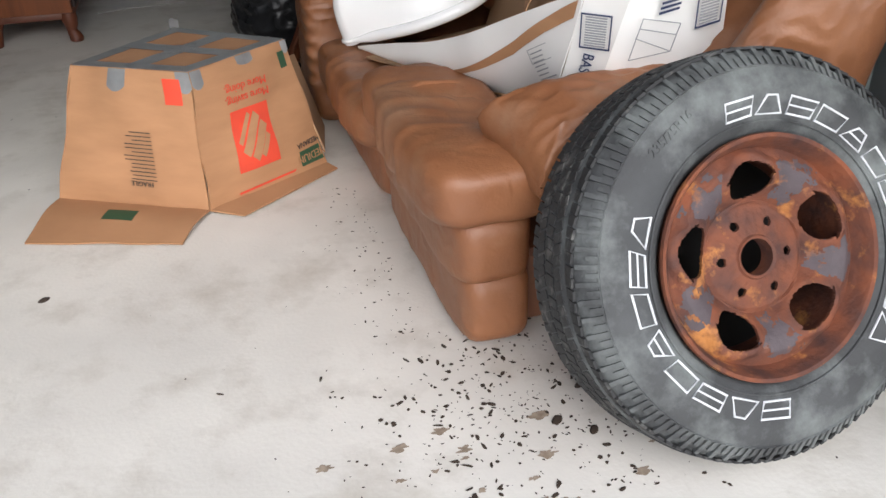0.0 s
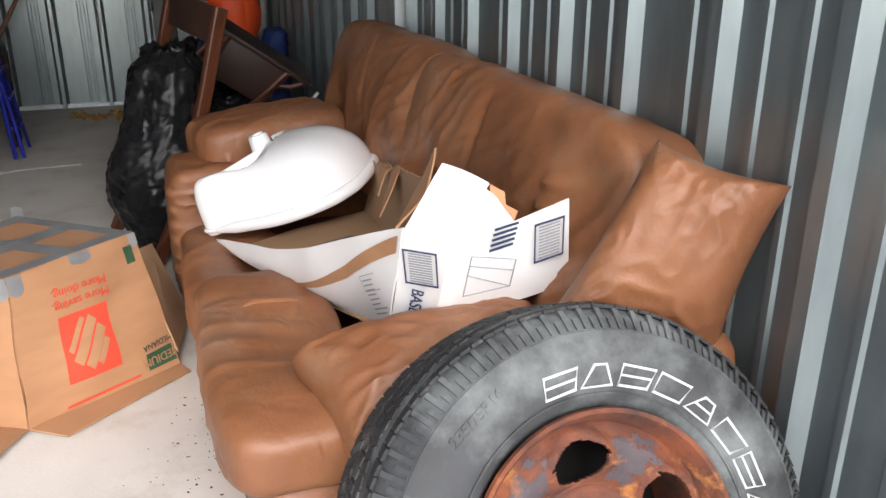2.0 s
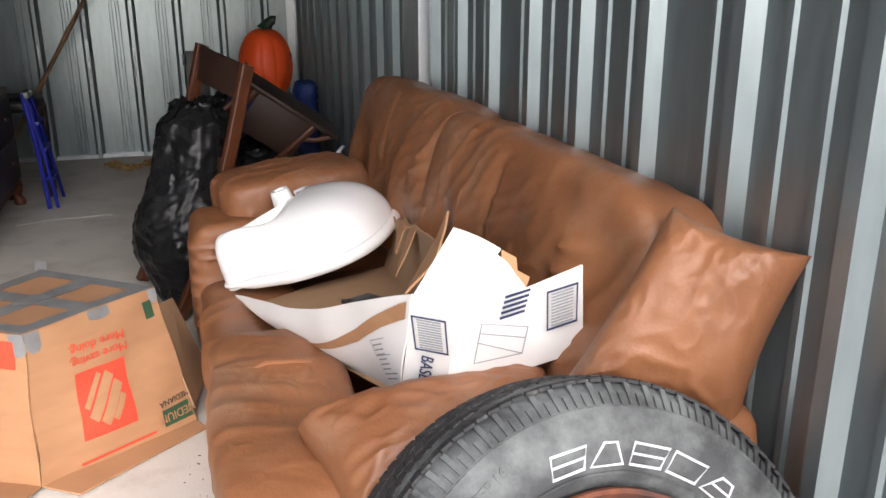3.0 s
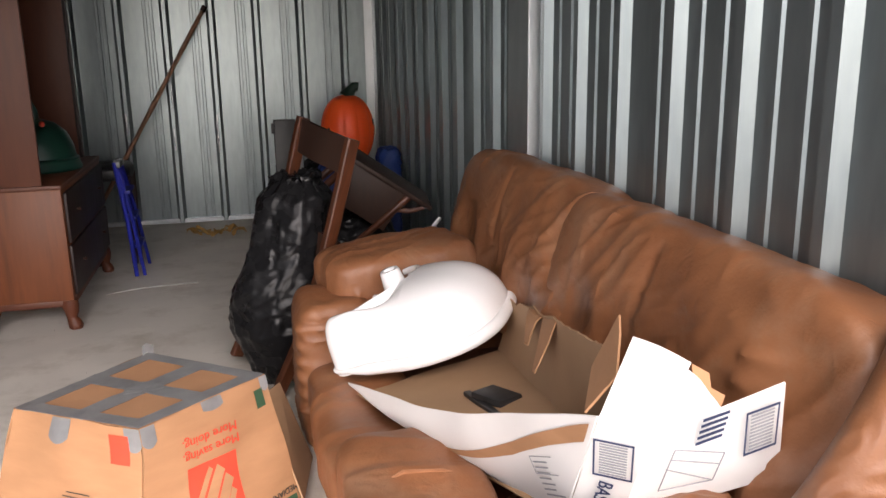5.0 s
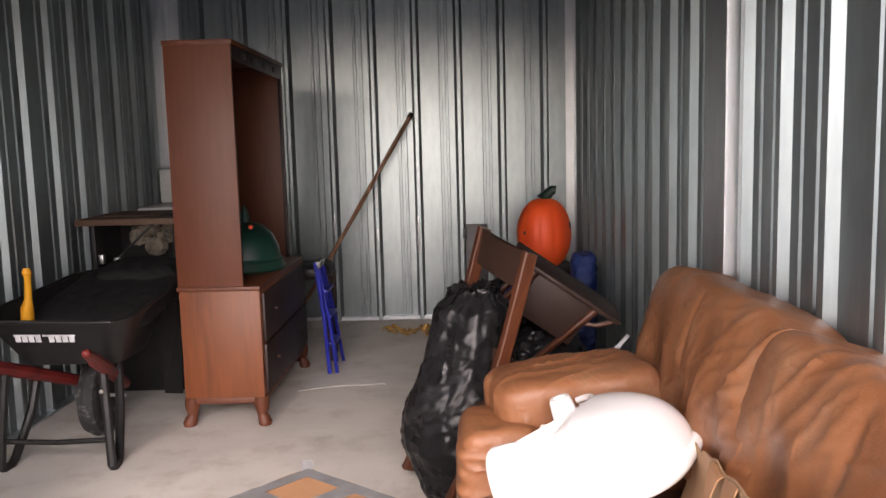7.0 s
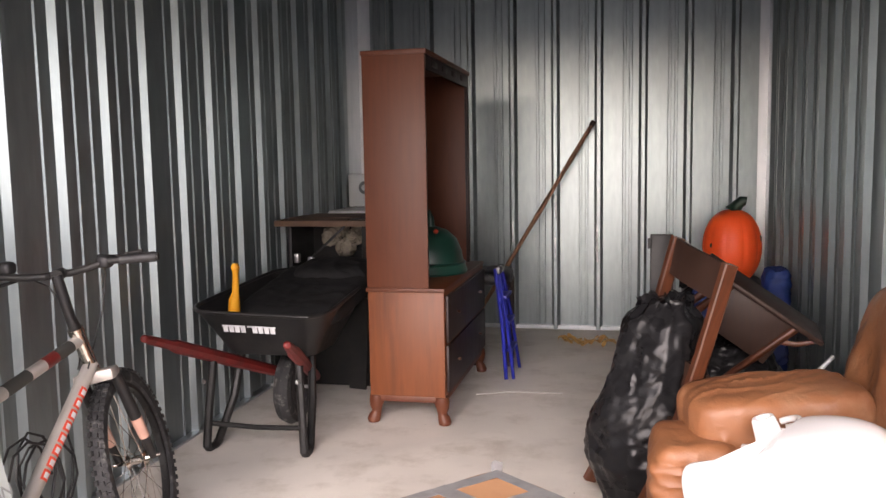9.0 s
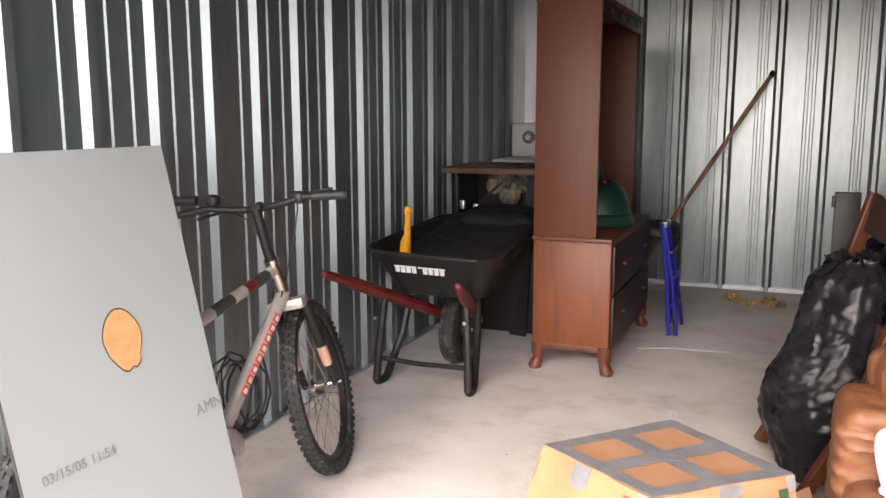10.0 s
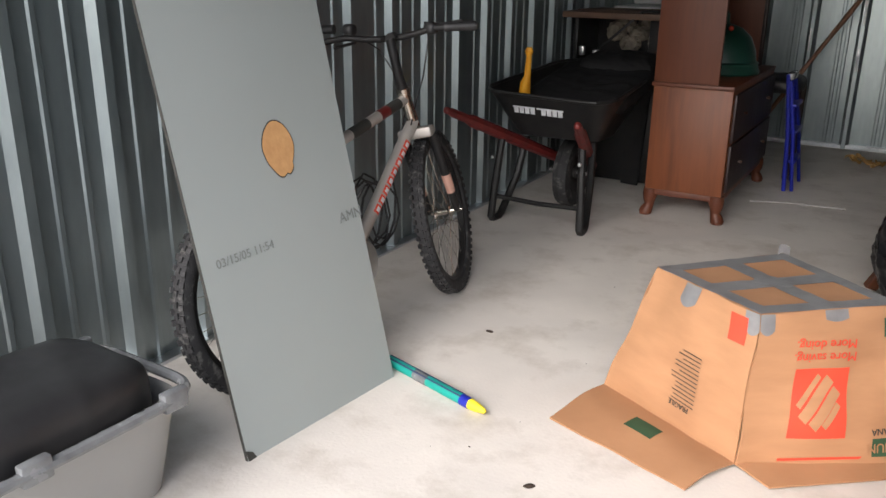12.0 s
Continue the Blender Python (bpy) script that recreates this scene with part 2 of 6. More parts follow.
def lathe(bm, profile, n=48, m=None, closed=False):
    """Turns (radius, z) round the z axis."""
    rings = []
    for r, z in profile:
        rings.append([bm.verts.new((r * math.cos(2 * math.pi * k / n), r * math.sin(2 * math.pi * k / n), z)) for k in range(n)])
    P = len(profile)
    for i in range(P if closed else P - 1):
        A, B = rings[i], rings[(i + 1) % P]
        for k in range(n):
            bm.faces.new((A[k], A[(k + 1) % n], B[(k + 1) % n], B[k]))
    if not closed:
        if profile[0][0] > 1e-4:
            bm.faces.new(rings[0])
        if profile[-1][0] > 1e-4:
            bm.faces.new(rings[-1])
    bmesh.ops.remove_doubles(bm, verts=[v for g in rings for v in g], dist=1e-6)
    if m is not None:
        bmesh.ops.transform(bm, matrix=m, verts=[v for g in rings for v in g if v.is_valid])
    return bm


def puff(bm, c, s, m=None, e=0.45, wr=0.006, wf=9.0, ws=(1, 1, 1), seed=0.0, dents=(), creases=(), step=0.014, folds=()):
    """A stuffed cushion: a rounded box of size s with wrinkles, on an even grid. dents: (point, radius, depth);
    creases: (point, point, width, height); folds: (run, spacing, length, height, seed), long sharp wrinkles along run;
    all in local metres."""
    k = 2.0 / e
    seg = [max(6, min(150 if folds else 96, int(d / step))) for d in s]
    verts = {}

    def at(ijk):
        if ijk in verts:
            return verts[ijk]
        q = [2 * ijk[i] / seg[i] - 1 for i in range(3)]
        r = sum(abs(w) ** k for w in q) ** (-1 / k)
        p = Vector([q[i] * r * s[i] / 2 for i in range(3)])
        nrm = Vector([math.copysign(abs(q[i] * r) ** (k - 1), q[i]) / s[i] for i in range(3)])
        nrm = nrm.normalized() if nrm.length > 0 else Vector((0, 0, 1))
        if wr:
            w = Vector((p.x * ws[0], p.y * ws[1], p.z * ws[2])) * wf + Vector((seed * 7.1, seed * 3.3, seed))
            w = w + 0.35 * noise.noise_vector(w * 0.7)
            rid = (1 - 2.2 * abs(noise.noise(w * 1.9)))
            f = noise.noise(w * 0.5) * 0.9 + 0.55 * rid + 0.25 * (1 - 2.2 * abs(noise.noise(w * 4.3)))
            p = p + nrm * wr * f
        for dc, dr, dd in dents:
            g = (p - Vector(dc)).length / dr
            if g < 1:
                p = p - nrm * dd * (1 - g * g) ** 2
        for a, b, wd, h in creases:
            a, b = Vector(a), Vector(b)
            ab = b - a
            tt = max(0.0, min(1.0, (p - a).dot(ab) / ab.length_squared))
            g = (p - a - ab * tt).length / (wd * (0.35 + 1.3 * math.sin(math.pi * (0.15 + 0.7 * tt))))
            if g < 2.4:
                p = p + nrm * h * math.exp(-g * g) * (1 - 0.4 * tt)
        for run, gap, ln, h, sd in folds:
            d = Vector(run).normalized()
            o = Vector((0, d.z, -d.y)) if abs(d.x) < 0.5 else Vector((-d.y, d.x, 0))
            o.normalize()
            a, c_ = p.dot(d), p.dot(o)
            c_ += 0.035 * noise.noise(Vector((a * 3.0 + sd, c_ * 2.0, sd)))
            w = Vector((a / ln, c_ / gap, sd * 3.7))
            rid = max(0.0, 1 - 3.0 * abs(noise.noise(w))) ** 1.6
            msk = max(0.0, min(1.0, 0.35 + 2.2 * noise.noise(Vector((p.x * 2.5, p.y * 2.5, p.z * 2.5 + sd * 5)))))
            p = p + nrm * h * (rid * 1.2 - 0.35) * msk
        verts[ijk] = bm.verts.new(p)
        return verts[ijk]
    for ax in range(3):
        u, v = (ax + 1) % 3, (ax + 2) % 3
        for side in (0, seg[ax]):
            for i in range(seg[u]):
                for j in range(seg[v]):
                    quad = []
                    for di, dj in ((0, 0), (1, 0), (1, 1), (0, 1)):
                        idx = [0, 0, 0]
                        idx[ax], idx[u], idx[v] = side, i + di, j + dj
                        quad.append(at(tuple(idx)))
                    bm.faces.new(quad if side else quad[::-1])
    mm = Matrix.Translation(c) @ (m if m is not None else Matrix())
    bmesh.ops.transform(bm, matrix=mm, verts=list(verts.values()))
    return bm


def pillow(bm, A, B, C, D, th, seed=0.0, n=44, pinch=0.10):
    """A soft pillow between four corners, thin and pointed at the corners, with folds running in from them."""
    A, B, C, D = (Vector(p) for p in (A, B, C, D))
    nrm = (B - A).cross(D - A).normalized()
    fans = [(ci, ang) for ci in ((-1, -1), (1, -1), (1, 1), (-1, 1)) for ang in (0.25, 0.5, 0.78, 1.05, 1.3)]
    sides = []
    for s in (1, -1):
        g = []
        for i in range(n + 1):
            row = []
            for j in range(n + 1):
                u, v = 2 * i / n - 1, 2 * j / n - 1
                uu, vv = u * (1 - pinch * (1 - v * v) * u * u), v * (1 - pinch * (1 - u * u) * v * v)
                p = A.lerp(B, (uu + 1) / 2).lerp(D.lerp(C, (uu + 1) / 2), (vv + 1) / 2)
                h = (max(0.0, 1 - abs(u) ** 3.0) * max(0.0, 1 - abs(v) ** 3.0)) ** 0.42
                f = 0.0
                for q, ((cx, cy), ang) in enumerate(fans):
                    dx, dy = (u - cx) * -cx, (v - cy) * -cy
                    a = math.cos(ang + 0.1 * math.sin(q * 3.7 + seed)) * dx + math.sin(ang + 0.1 * math.sin(q * 3.7 + seed)) * dy
                    o = -math.sin(ang) * dx + math.cos(ang) * dy
                    ln = 0.55 + 0.35 * math.sin(q * 2.3 + seed)
                    if 0 < a < ln:
                        f += math.exp(-(o / (0.03 + 0.05 * a)) ** 2) * math.sin(math.pi * a / ln) * (0.5 + 0.5 * math.sin(q * 5.1 + seed))
                w = 0.10 * noise.noise(Vector((u * 1.6 + seed, v * 1.6, s))) + 0.05 * (1 - 2 * abs(noise.noise(Vector((u * 4 + seed, v * 4, s)))))
                row.append(p + nrm * (-s) * th / 2 * (h * (1 + w) + 0.09 * f * min(1, h * 3)))
            g.append(row)
        sides.append([[bm.verts.new(p) for p in r] for r in g])
    for k, g in enumerate(sides):
        for i in range(n):
            for j in range(n):
                q = (g[i][j], g[i + 1][j], g[i + 1][j + 1], g[i][j + 1])
                bm.faces.new(q if k else q[::-1])
    bmesh.ops.remove_doubles(bm, verts=bm.verts, dist=1e-5)
    return bm


def slab(bm, pts, th, flip=1):
    """A flat or bent polygon given by its corners, with a thickness."""
    pts = [Vector(p) for p in pts]
    n = (pts[1] - pts[0]).cross(pts[2] - pts[0]).normalized() * th * flip
    a = [bm.verts.new(p) for p in pts]
    b = [bm.verts.new(p - n) for p in pts]
    bm.faces.new(a)
    bm.faces.new(b[::-1])
    for i in range(len(pts)):
        j = (i + 1) % len(pts)
        bm.faces.new((a[i], b[i], b[j], a[j]))
    return bm


def patch(bm, f, nu, nv, th):
    """A curved sheet f(u, v) with a thickness."""
    g = [[Vector(f(i / nu, j / nv)) for j in range(nv + 1)] for i in range(nu + 1)]
    top = [[bm.verts.new(p) for p in r] for r in g]
    bot = []
    for i in range(nu + 1):
        r = []
        for j in range(nv + 1):
            du = g[min(i + 1, nu)][j] - g[max(i - 1, 0)][j]
            dv = g[i][min(j + 1, nv)] - g[i][max(j - 1, 0)]
            r.append(bm.verts.new(g[i][j] - du.cross(dv).normalized() * th))
        bot.append(r)
    for i in range(nu):
        for j in range(nv):
            bm.faces.new((top[i][j], top[i + 1][j], top[i + 1][j + 1], top[i][j + 1]))
            bm.faces.new((bot[i][j], bot[i][j + 1], bot[i + 1][j + 1], bot[i + 1][j]))
    rim = [(i, 0) for i in range(nu)] + [(nu, j) for j in range(nv)] + [(i, nv) for i in range(nu, 0, -1)] + [(0, j) for j in range(nv, 0, -1)]
    for k in range(len(rim)):
        (a, b), (c, d) = rim[k], rim[(k + 1) % len(rim)]
        bm.faces.new((top[a][b], bot[a][b], bot[c][d], top[c][d]))
    return bm


def plane_frame(o, x, y):
    """A frame with origin o, x along x, y near y, z off the surface."""
    x = Vector(x).normalized()
    z = x.cross(Vector(y)).normalized()
    y = z.cross(x)
    return Matrix.Translation(o) @ Matrix((x, y, z)).transposed().to_4x4()


def words(text, size, m, name, material, parent, thick=0.0006, align="CENTER"):
    """Lettering as a mesh lying in the xy plane of m."""
    cu = bpy.data.curves.new("text", "FONT")
    cu.body, cu.size, cu.extrude, cu.align_x, cu.align_y = text, size, thick, align, "CENTER"
    ob = new("text", cu)
    bpy.context.view_layer.update()
    me = bpy.data.meshes.new_from_object(ob.evaluated_get(bpy.context.evaluated_depsgraph_get()))
    bpy.data.objects.remove(ob)
    bm = nb()
    bm.from_mesh(me)
    bpy.data.meshes.remove(me)
    bm.transform(m)
    return part(name, bm, material, parent, smooth=False)


def bars(bm, m, rows, w, h, step, jitter=0.3, seed=1):
    """Lines of plain bars for small unreadable print."""
    rng = random.Random(seed)
    for i in range(rows):
        ww = w * (1 - jitter * rng.random())
        box(bm, (-w / 2, -i * step - h / 2, 0), (-w / 2 + ww, -i * step + h / 2, 0.0006), 0, m)
    return bm


# ---- structure ----
X0, X1, Y0, Y1, H = -0.035, 3.205, 1.42, 8.06, 2.9
PITCH = 0.305
RIB0_L, RIB0_R = 3.915, 3.745


def floor_slab():
    bm = nb()
    box(bm, (X0 - 0.15, -0.6, -0.15), (X1 + 0.15, Y1 + 0.15, 0.0))
    tagged(new("floor", finish(bm, "floor", CONCRETE, False)), "pale grey concrete slab with stains and dirt", "floor", kind="structure")
    bm = nb()
    bmesh.ops.create_grid(bm, x_segments=2, y_segments=2, size=400)
    bm.transform(Matrix.Translation((0, 0, -0.06)))
    tagged(new("ground", finish(bm, "ground", ASPHALT, False)), "pale gravelled drive outside the unit", "ground", kind="structure")


def panel_mesh(pitch, height, d, w, top, minor, count):
    """Ribbed sheet: local x along the wall, y into the room, z up."""
    prof = []
    for k in range(count):
        o = k * pitch
        a = w + top / 2
        prof += [(o - a, 0), (o - top / 2, d), (o + top / 2, d), (o + a, 0)]
        for q in minor:
            c = o + q * pitch
            prof += [(c - 0.014, 0), (c - 0.008, 0.007), (c + 0.008, 0.007), (c + 0.014, 0)]
    x1 = (count - 1) * pitch + pitch * 0.5
    prof = [(-pitch * 0.5, 0)] + sorted(prof) + [(x1, 0)]
    prof = [p for p in prof if -pitch * 0.5 - 1e-6 <= p[0] <= x1 + 1e-6]
    bm = nb()
    lo = [[bm.verts.new((x, y - off, z)) for x, y in prof] for off, z in ((0, 0.0), (0, height))]
    bk = [[bm.verts.new((x, y - 0.0015, z)) for x, y in prof] for z in (0.0, height)]
    for i in range(len(prof) - 1):
        bm.faces.new((lo[0][i], lo[0][i + 1], lo[1][i + 1], lo[1][i]))
        bm.faces.new((bk[0][i + 1], bk[0][i], bk[1][i], bk[1][i + 1]))
    bm.faces.new([v for v in lo[1]] + [v for v in bk[1]][::-1])
    return finish(bm, "panel", GALV, False)


def walls():
    side = panel_mesh(PITCH, H, 0.029, 0.019, 0.034, (1 / 3, 2 / 3), 3)
    single = panel_mesh(PITCH, H, 0.029, 0.019, 0.034, (1 / 3, 2 / 3), 1)
    back = panel_mesh(0.342, H, 0.055, 0.022, 0.026, (0.28, 0.42, 0.58, 0.72), 1)

    def wall(name, label):
        return tagged(new(name), label, "wall", kind="structure")
    for name, x, sign, rib0 in (("wall_left", X0, 1, RIB0_L), ("wall_right", X1, -1, RIB0_R)):
        w = wall(name, "ribbed galvanised steel side wall of the unit")
        k = math.floor((rib0 - Y0) / PITCH)
        y = rib0 - k * PITCH
        while y < Y1 - 0.2:
            use3 = y + 2 * PITCH < Y1 - 0.2
            ob = new("panel", side if use3 else single)
            if sign > 0:
                ob.matrix_world = pose(x, y + (2 * PITCH if use3 else 0), 0, 0, 0, -90)
            else:
                ob.matrix_world = pose(x, y, 0, 0, 0, 90)
            ob.parent = w
            y += 3 * PITCH if use3 else PITCH
        bm = nb()
        tagged(new("backing", finish(box(bm, (x - sign * 0.12, Y0, -0.15), (x - sign * 0.006, Y1 + 0.1, H)), "backing", GALV_WARM, False)), kind="structure").parent = w
        bm = nb()
        xs = sorted((x - sign * 0.004, x + sign * 0.05))
        box(bm, (xs[0], Y0, 0.0), (xs[1], Y1, 0.012), 0.002)
        tagged(new("baseboard", finish(bm, "baseboard", GALV_WARM, False)), "thin steel base channel along the wall", "trim", kind="structure")
    w = wall("wall_back", "ribbed galvanised steel back wall with latch hooks")
    x = 0.237
    while x < X1 + 0.1:
        ob = new("panel", back)
        ob.matrix_world = pose(x, Y1, 0, 0, 0, 180)
        ob.parent = w
        x += 0.342
    bm = box(nb(), (X0 - 0.12, Y1 + 0.006, -0.15), (X1 + 0.12, Y1 + 0.12, H))
    new("backing", finish(bm, "backing", GALV_WARM, False)).parent = w
    bm = box(nb(), (X0, Y1 - 0.045, 0.0), (X1, Y1 - 0.001, 0.03), 0.003)
    tagged(new("baseboard", finish(bm, "baseboard", GALV_WARM, False)), "thin steel base channel along the wall", "trim", kind="structure")
    # front: narrow returns and a header round the door opening
    w = wall("wall_front", "steel front wall with a wide door opening")
    bm = nb()
    box(bm, (X0 - 0.12, Y0 - 0.1, -0.1), (X0 + 0.06, Y0, H))
    box(bm, (X1 - 0.06, Y0 - 0.1, -0.1), (X1 + 0.12, Y0, H))
    box(bm, (X0 + 0.06, Y0 - 0.1, 2.40), (X1 - 0.06, Y0, H))
    ob = new("door_surround", finish(bm, "door_surround", GALV_WARM, False))
    ob.parent = w
    bm = box(nb(), (X0 - 0.12, Y0 - 0.1, H), (X1 + 0.12, Y1 + 0.12, H + 0.05))
    tagged(new("ceiling", finish(bm, "ceiling", LINER, False)), "dull galvanised steel roof deck", "ceiling", kind="structure")


def posts():
    def post(y0, y1, d, label):
        w = tagged(new("steel_post"), label, "post", kind="structure")
        for nm, lo, hi in (("face", (X1 - d, y0, 0.0), (X1 - d + 0.004, y1, H)), ("flange", (X1 - d + 0.004, y0, 0.0), (X1 - 0.001, y0 + 0.004, H)), ("flange", (X1 - d + 0.004, y1 - 0.004, 0.0), (X1 - 0.001, y1, H))):
            new(nm, finish(boxed(lo, hi, 0.001), nm, GALV_WARM, False)).parent = w
    post(4.11, 4.34, 0.06, "galvanised steel channel post against the ribbed wall")
    # latch hooks on the back wall
    for x, z in ((1.256, 0.80), (1.61, 1.01), (1.605, 0.67), (1.937, 0.77), (1.937, 0.64)):
        bm = nb()
        box(bm, (x - 0.012, Y1 - 0.045, z - 0.03), (x + 0.012, Y1 - 0.037, z + 0.03), 0.002)
        box(bm, (x - 0.007, Y1 - 0.060, z - 0.085), (x + 0.007, Y1 - 0.046, z + 0.085), 0.003)
        tube(bm, [(x, Y1 - 0.038, z + 0.01), (x, Y1 - 0.07, z + 0.005), (x, Y1 - 0.08, z + 0.02), (x, Y1 - 0.08, z + 0.035)], 0.005)
        solo("wall_hook", bm, ALU, (x, Y1 - 0.04, z), "small bright steel hook on the back wall", "hook", "wall hooks")


floor_slab()
walls()
posts()


# ---- wheel leaning on the sofa ----
def wheel():
    m = plane_frame((2.765, 1.777, 0.414), (0.99986, 0.0165, 0.0), (-0.007, 0.426, 0.9046))
    n = m.col[2].to_3d()
    t = thing("spare_wheel", (2.765, 1.80, 0.0), "weathered black tyre on a rusty five-hole steel rim", "wheel")
    T = m @ Matrix.Translation((0, 0, 0))
    W = 0.225
    prof = [(0.212, -0.03), (0.232, -0.006), (0.262, 0.004), (0.30, 0.008), (0.335, 0.0), (0.356, -0.016), (0.371, -0.040), (0.378, -0.06),
            (0.378, -W + 0.06), (0.371, -W + 0.04), (0.335, -W), (0.28, -W - 0.006), (0.225, -W + 0.02), (0.212, -W + 0.04), (0.205, -W / 2)]
    tyre = part("tyre", lathe(nb(), prof, 120, T, closed=True), RUBBER, t, "weathered black rubber tyre, greyish sidewall")
    # tread blocks
    bm = nb()
    rng = random.Random(4)
    rows = ((-0.042, 0.028), (-0.077, 0.029), (-0.1125, 0.030), (-0.148, 0.029), (-0.183, 0.028))
    for r, (zc, zw) in enumerate(rows):
        cnt = 112
        for k in range(cnt):
            a = 2 * math.pi * (k + 0.5 * (r % 2)) / cnt + rng.uniform(-0.004, 0.004)
            h = 0.002 if r in (1, 2, 3) else 0.001
            mm = T @ Matrix.Rotation(a, 4, "Z") @ Matrix.Translation((0.3745 if r in (1, 2, 3) else 0.3705, 0, zc)) @ Matrix.Rotation(radians(14 if r % 2 else -14), 4, "X")
            box(bm, (0, -0.0088, -zw / 2), (h + 0.004, 0.0088, zw / 2), 0, mm)
    tagged(part("tread", bm, TREAD, tyre, "worn rubber tread blocks"), kind="stuff")
    # shoulder ridges
    bm = nb()
    for k in range(150):
        a = 2 * math.pi * k / 150
        mm = T @ Matrix.Rotation(a, 4, "Z") @ Matrix.Translation((0.336, 0, 0.0)) @ Matrix.Rotation(radians(40), 4, "Y")
        box(bm, (0.0, -0.0042, -0.005), (0.024 if k % 2 else 0.042, 0.0042, 0.004), 0, mm)
    tagged(part("shoulder_ridge", bm, RUBBER, tyre), kind="stuff")
    # sidewall rings
    bm = nb()
    tube(bm, [T @ Vector((0.338 * math.cos(a), 0.338 * math.sin(a), -0.001)) for a in [2 * math.pi * k / 96 for k in range(96)]], 0.0022, 6, closed=True)
    tube(bm, [T @ Vector((0.243 * math.cos(a), 0.243 * math.sin(a), 0.0)) for a in [2 * math.pi * k / 96 for k in range(96)]], 0.0022, 6, closed=True)
    part("sidewall_ring", bm, RUBBER, tyre)

    # outlined white blocks in place of the raised brand lettering
    def arc_blocks(a0, a1, count, gap):
        for k in range(count):
            bm = nb()
            a = radians(a0 + (a1 - a0) * (k + 0.5) / count)
            aw = radians(abs(a1 - a0) / count) * (1 - gap) / 2
            lean = 0.014
            pts = [(0.255, -aw), (0.255, aw), (0.286, aw), (0.286, -aw)]
            if k % 3 == 1:
                pts = [(0.255, -aw), (0.255, aw), (0.286, aw * 0.35), (0.286, -aw * 0.35)]
            loop = []
            for r, d in pts:
                ang = a + d - lean * (r - 0.278) / 0.016
                z = 0.0032 if r < 0.27 else 0.0072
                loop.append(T @ Vector((r * math.cos(ang), r * math.sin(ang), z)))
            tube(bm, loop, 0.0024, 6, closed=True)
            if k % 2 == 0:
                tube(bm, [(loop[0] + loop[3]) / 2, (loop[1] + loop[2]) / 2], 0.0018, 6)
            part("white_outline", bm, WHITE_LETTER, tyre)
    arc_blocks(105, -4, 8, 0.16)
    arc_blocks(-18, -47, 2, 0.16)
    arc_blocks(-90, -208, 8, 0.18)
    mm = T @ Matrix.Rotation(radians(36), 4, "Z") @ Matrix.Translation((0, 0.300, 0.0082))
    words("235/75R16", 0.024, mm, "size_marking", RUBBER, tyre, 0.001)

    # rim: dished disc with five windows
    bm = nb()
    NA, rs = 420, [0.034 + (0.199 - 0.034) * k / 66 for k in range(67)]

    def depth(r):
        if r < 0.094:
            return -0.052 + 0.004 * math.cos((r - 0.034) / 0.06 * math.pi)
        if r < 0.104:
            return -0.056 - 0.006 * (r - 0.094) / 0.01
        if r < 0.165:
            return -0.062 + 0.040 * math.sin((r - 0.104) / 0.061 * math.pi / 2)
        return -0.022 - 0.016 * max(0, (r - 0.172) / 0.027)

    def hole(r, a):
        for k in range(5):
            c = radians(95 + 72 * k)
            d = (a - c + math.pi) % (2 * math.pi) - math.pi
            y = d * r
            x = r - 0.147
            if x < 0.004:
                v = (x / 0.037) ** 2 + (y / 0.046) ** 2
            else:
                v = (x / 0.029) ** 2 + (y / (0.055 - 0.3 * x)) ** 2
            if v < 1:
                return True
        for k in range(6):
            c = radians(60 * k)
            if (r * math.cos(a) - 0.0695 * math.cos(c)) ** 2 + (r * math.sin(a) - 0.0695 * math.sin(c)) ** 2 < 0.0088 ** 2:
                return True
        return False
    grid = {}

    def vert(i, j):
        j %= NA
        if (i, j) not in grid:
            r, a = rs[i], 2 * math.pi * j / NA
            bulge = 0.0
            for k in range(5):
                c = radians(95 + 72 * k)
                d = (a - c + math.pi) % (2 * math.pi) - math.pi
                q = math.hypot(d * r / 0.040, (r - 0.147) / 0.036)
                bulge += 0.007 * math.exp(-((q - 1.2) / 0.28) ** 2)
            grid[(i, j)] = bm.verts.new(T @ Vector((r * math.cos(a), r * math.sin(a), depth(r) + bulge * (r > 0.1) + 0.0012 * noise.noise(Vector((r * 60, a * 6, 0))))))
        return grid[(i, j)]
    for i in range(len(rs) - 1):
        for j in range(NA):
            if not hole((rs[i] + rs[i + 1]) / 2, 2 * math.pi * (j + 0.5) / NA):
                bm.faces.new((vert(i, j), vert(i + 1, j), vert(i + 1, j + 1), vert(i, j + 1)))
    bmesh.ops.recalc_face_normals(bm, faces=bm.faces)
    geo = bmesh.ops.extrude_face_region(bm, geom=list(bm.faces))
    bmesh.ops.translate(bm, vec=-n * 0.007, verts=[g for g in geo["geom"] if isinstance(g, bmesh.types.BMVert)])
    rim = part("rim", bm, RUST, t, "flaking rusty steel rim")
    bm = nb()
    lathe(bm, [(0.190, -0.046), (0.200, -0.034), (0.205, -0.012), (0.214, 0.002), (0.221, 0.004), (0.2225, -0.004), (0.212, -0.02), (0.206, -0.06), (0.196, -0.20), (0.19, -0.20)], 96, T, closed=True)
    part("rim_flange", bm, RUST, rim)
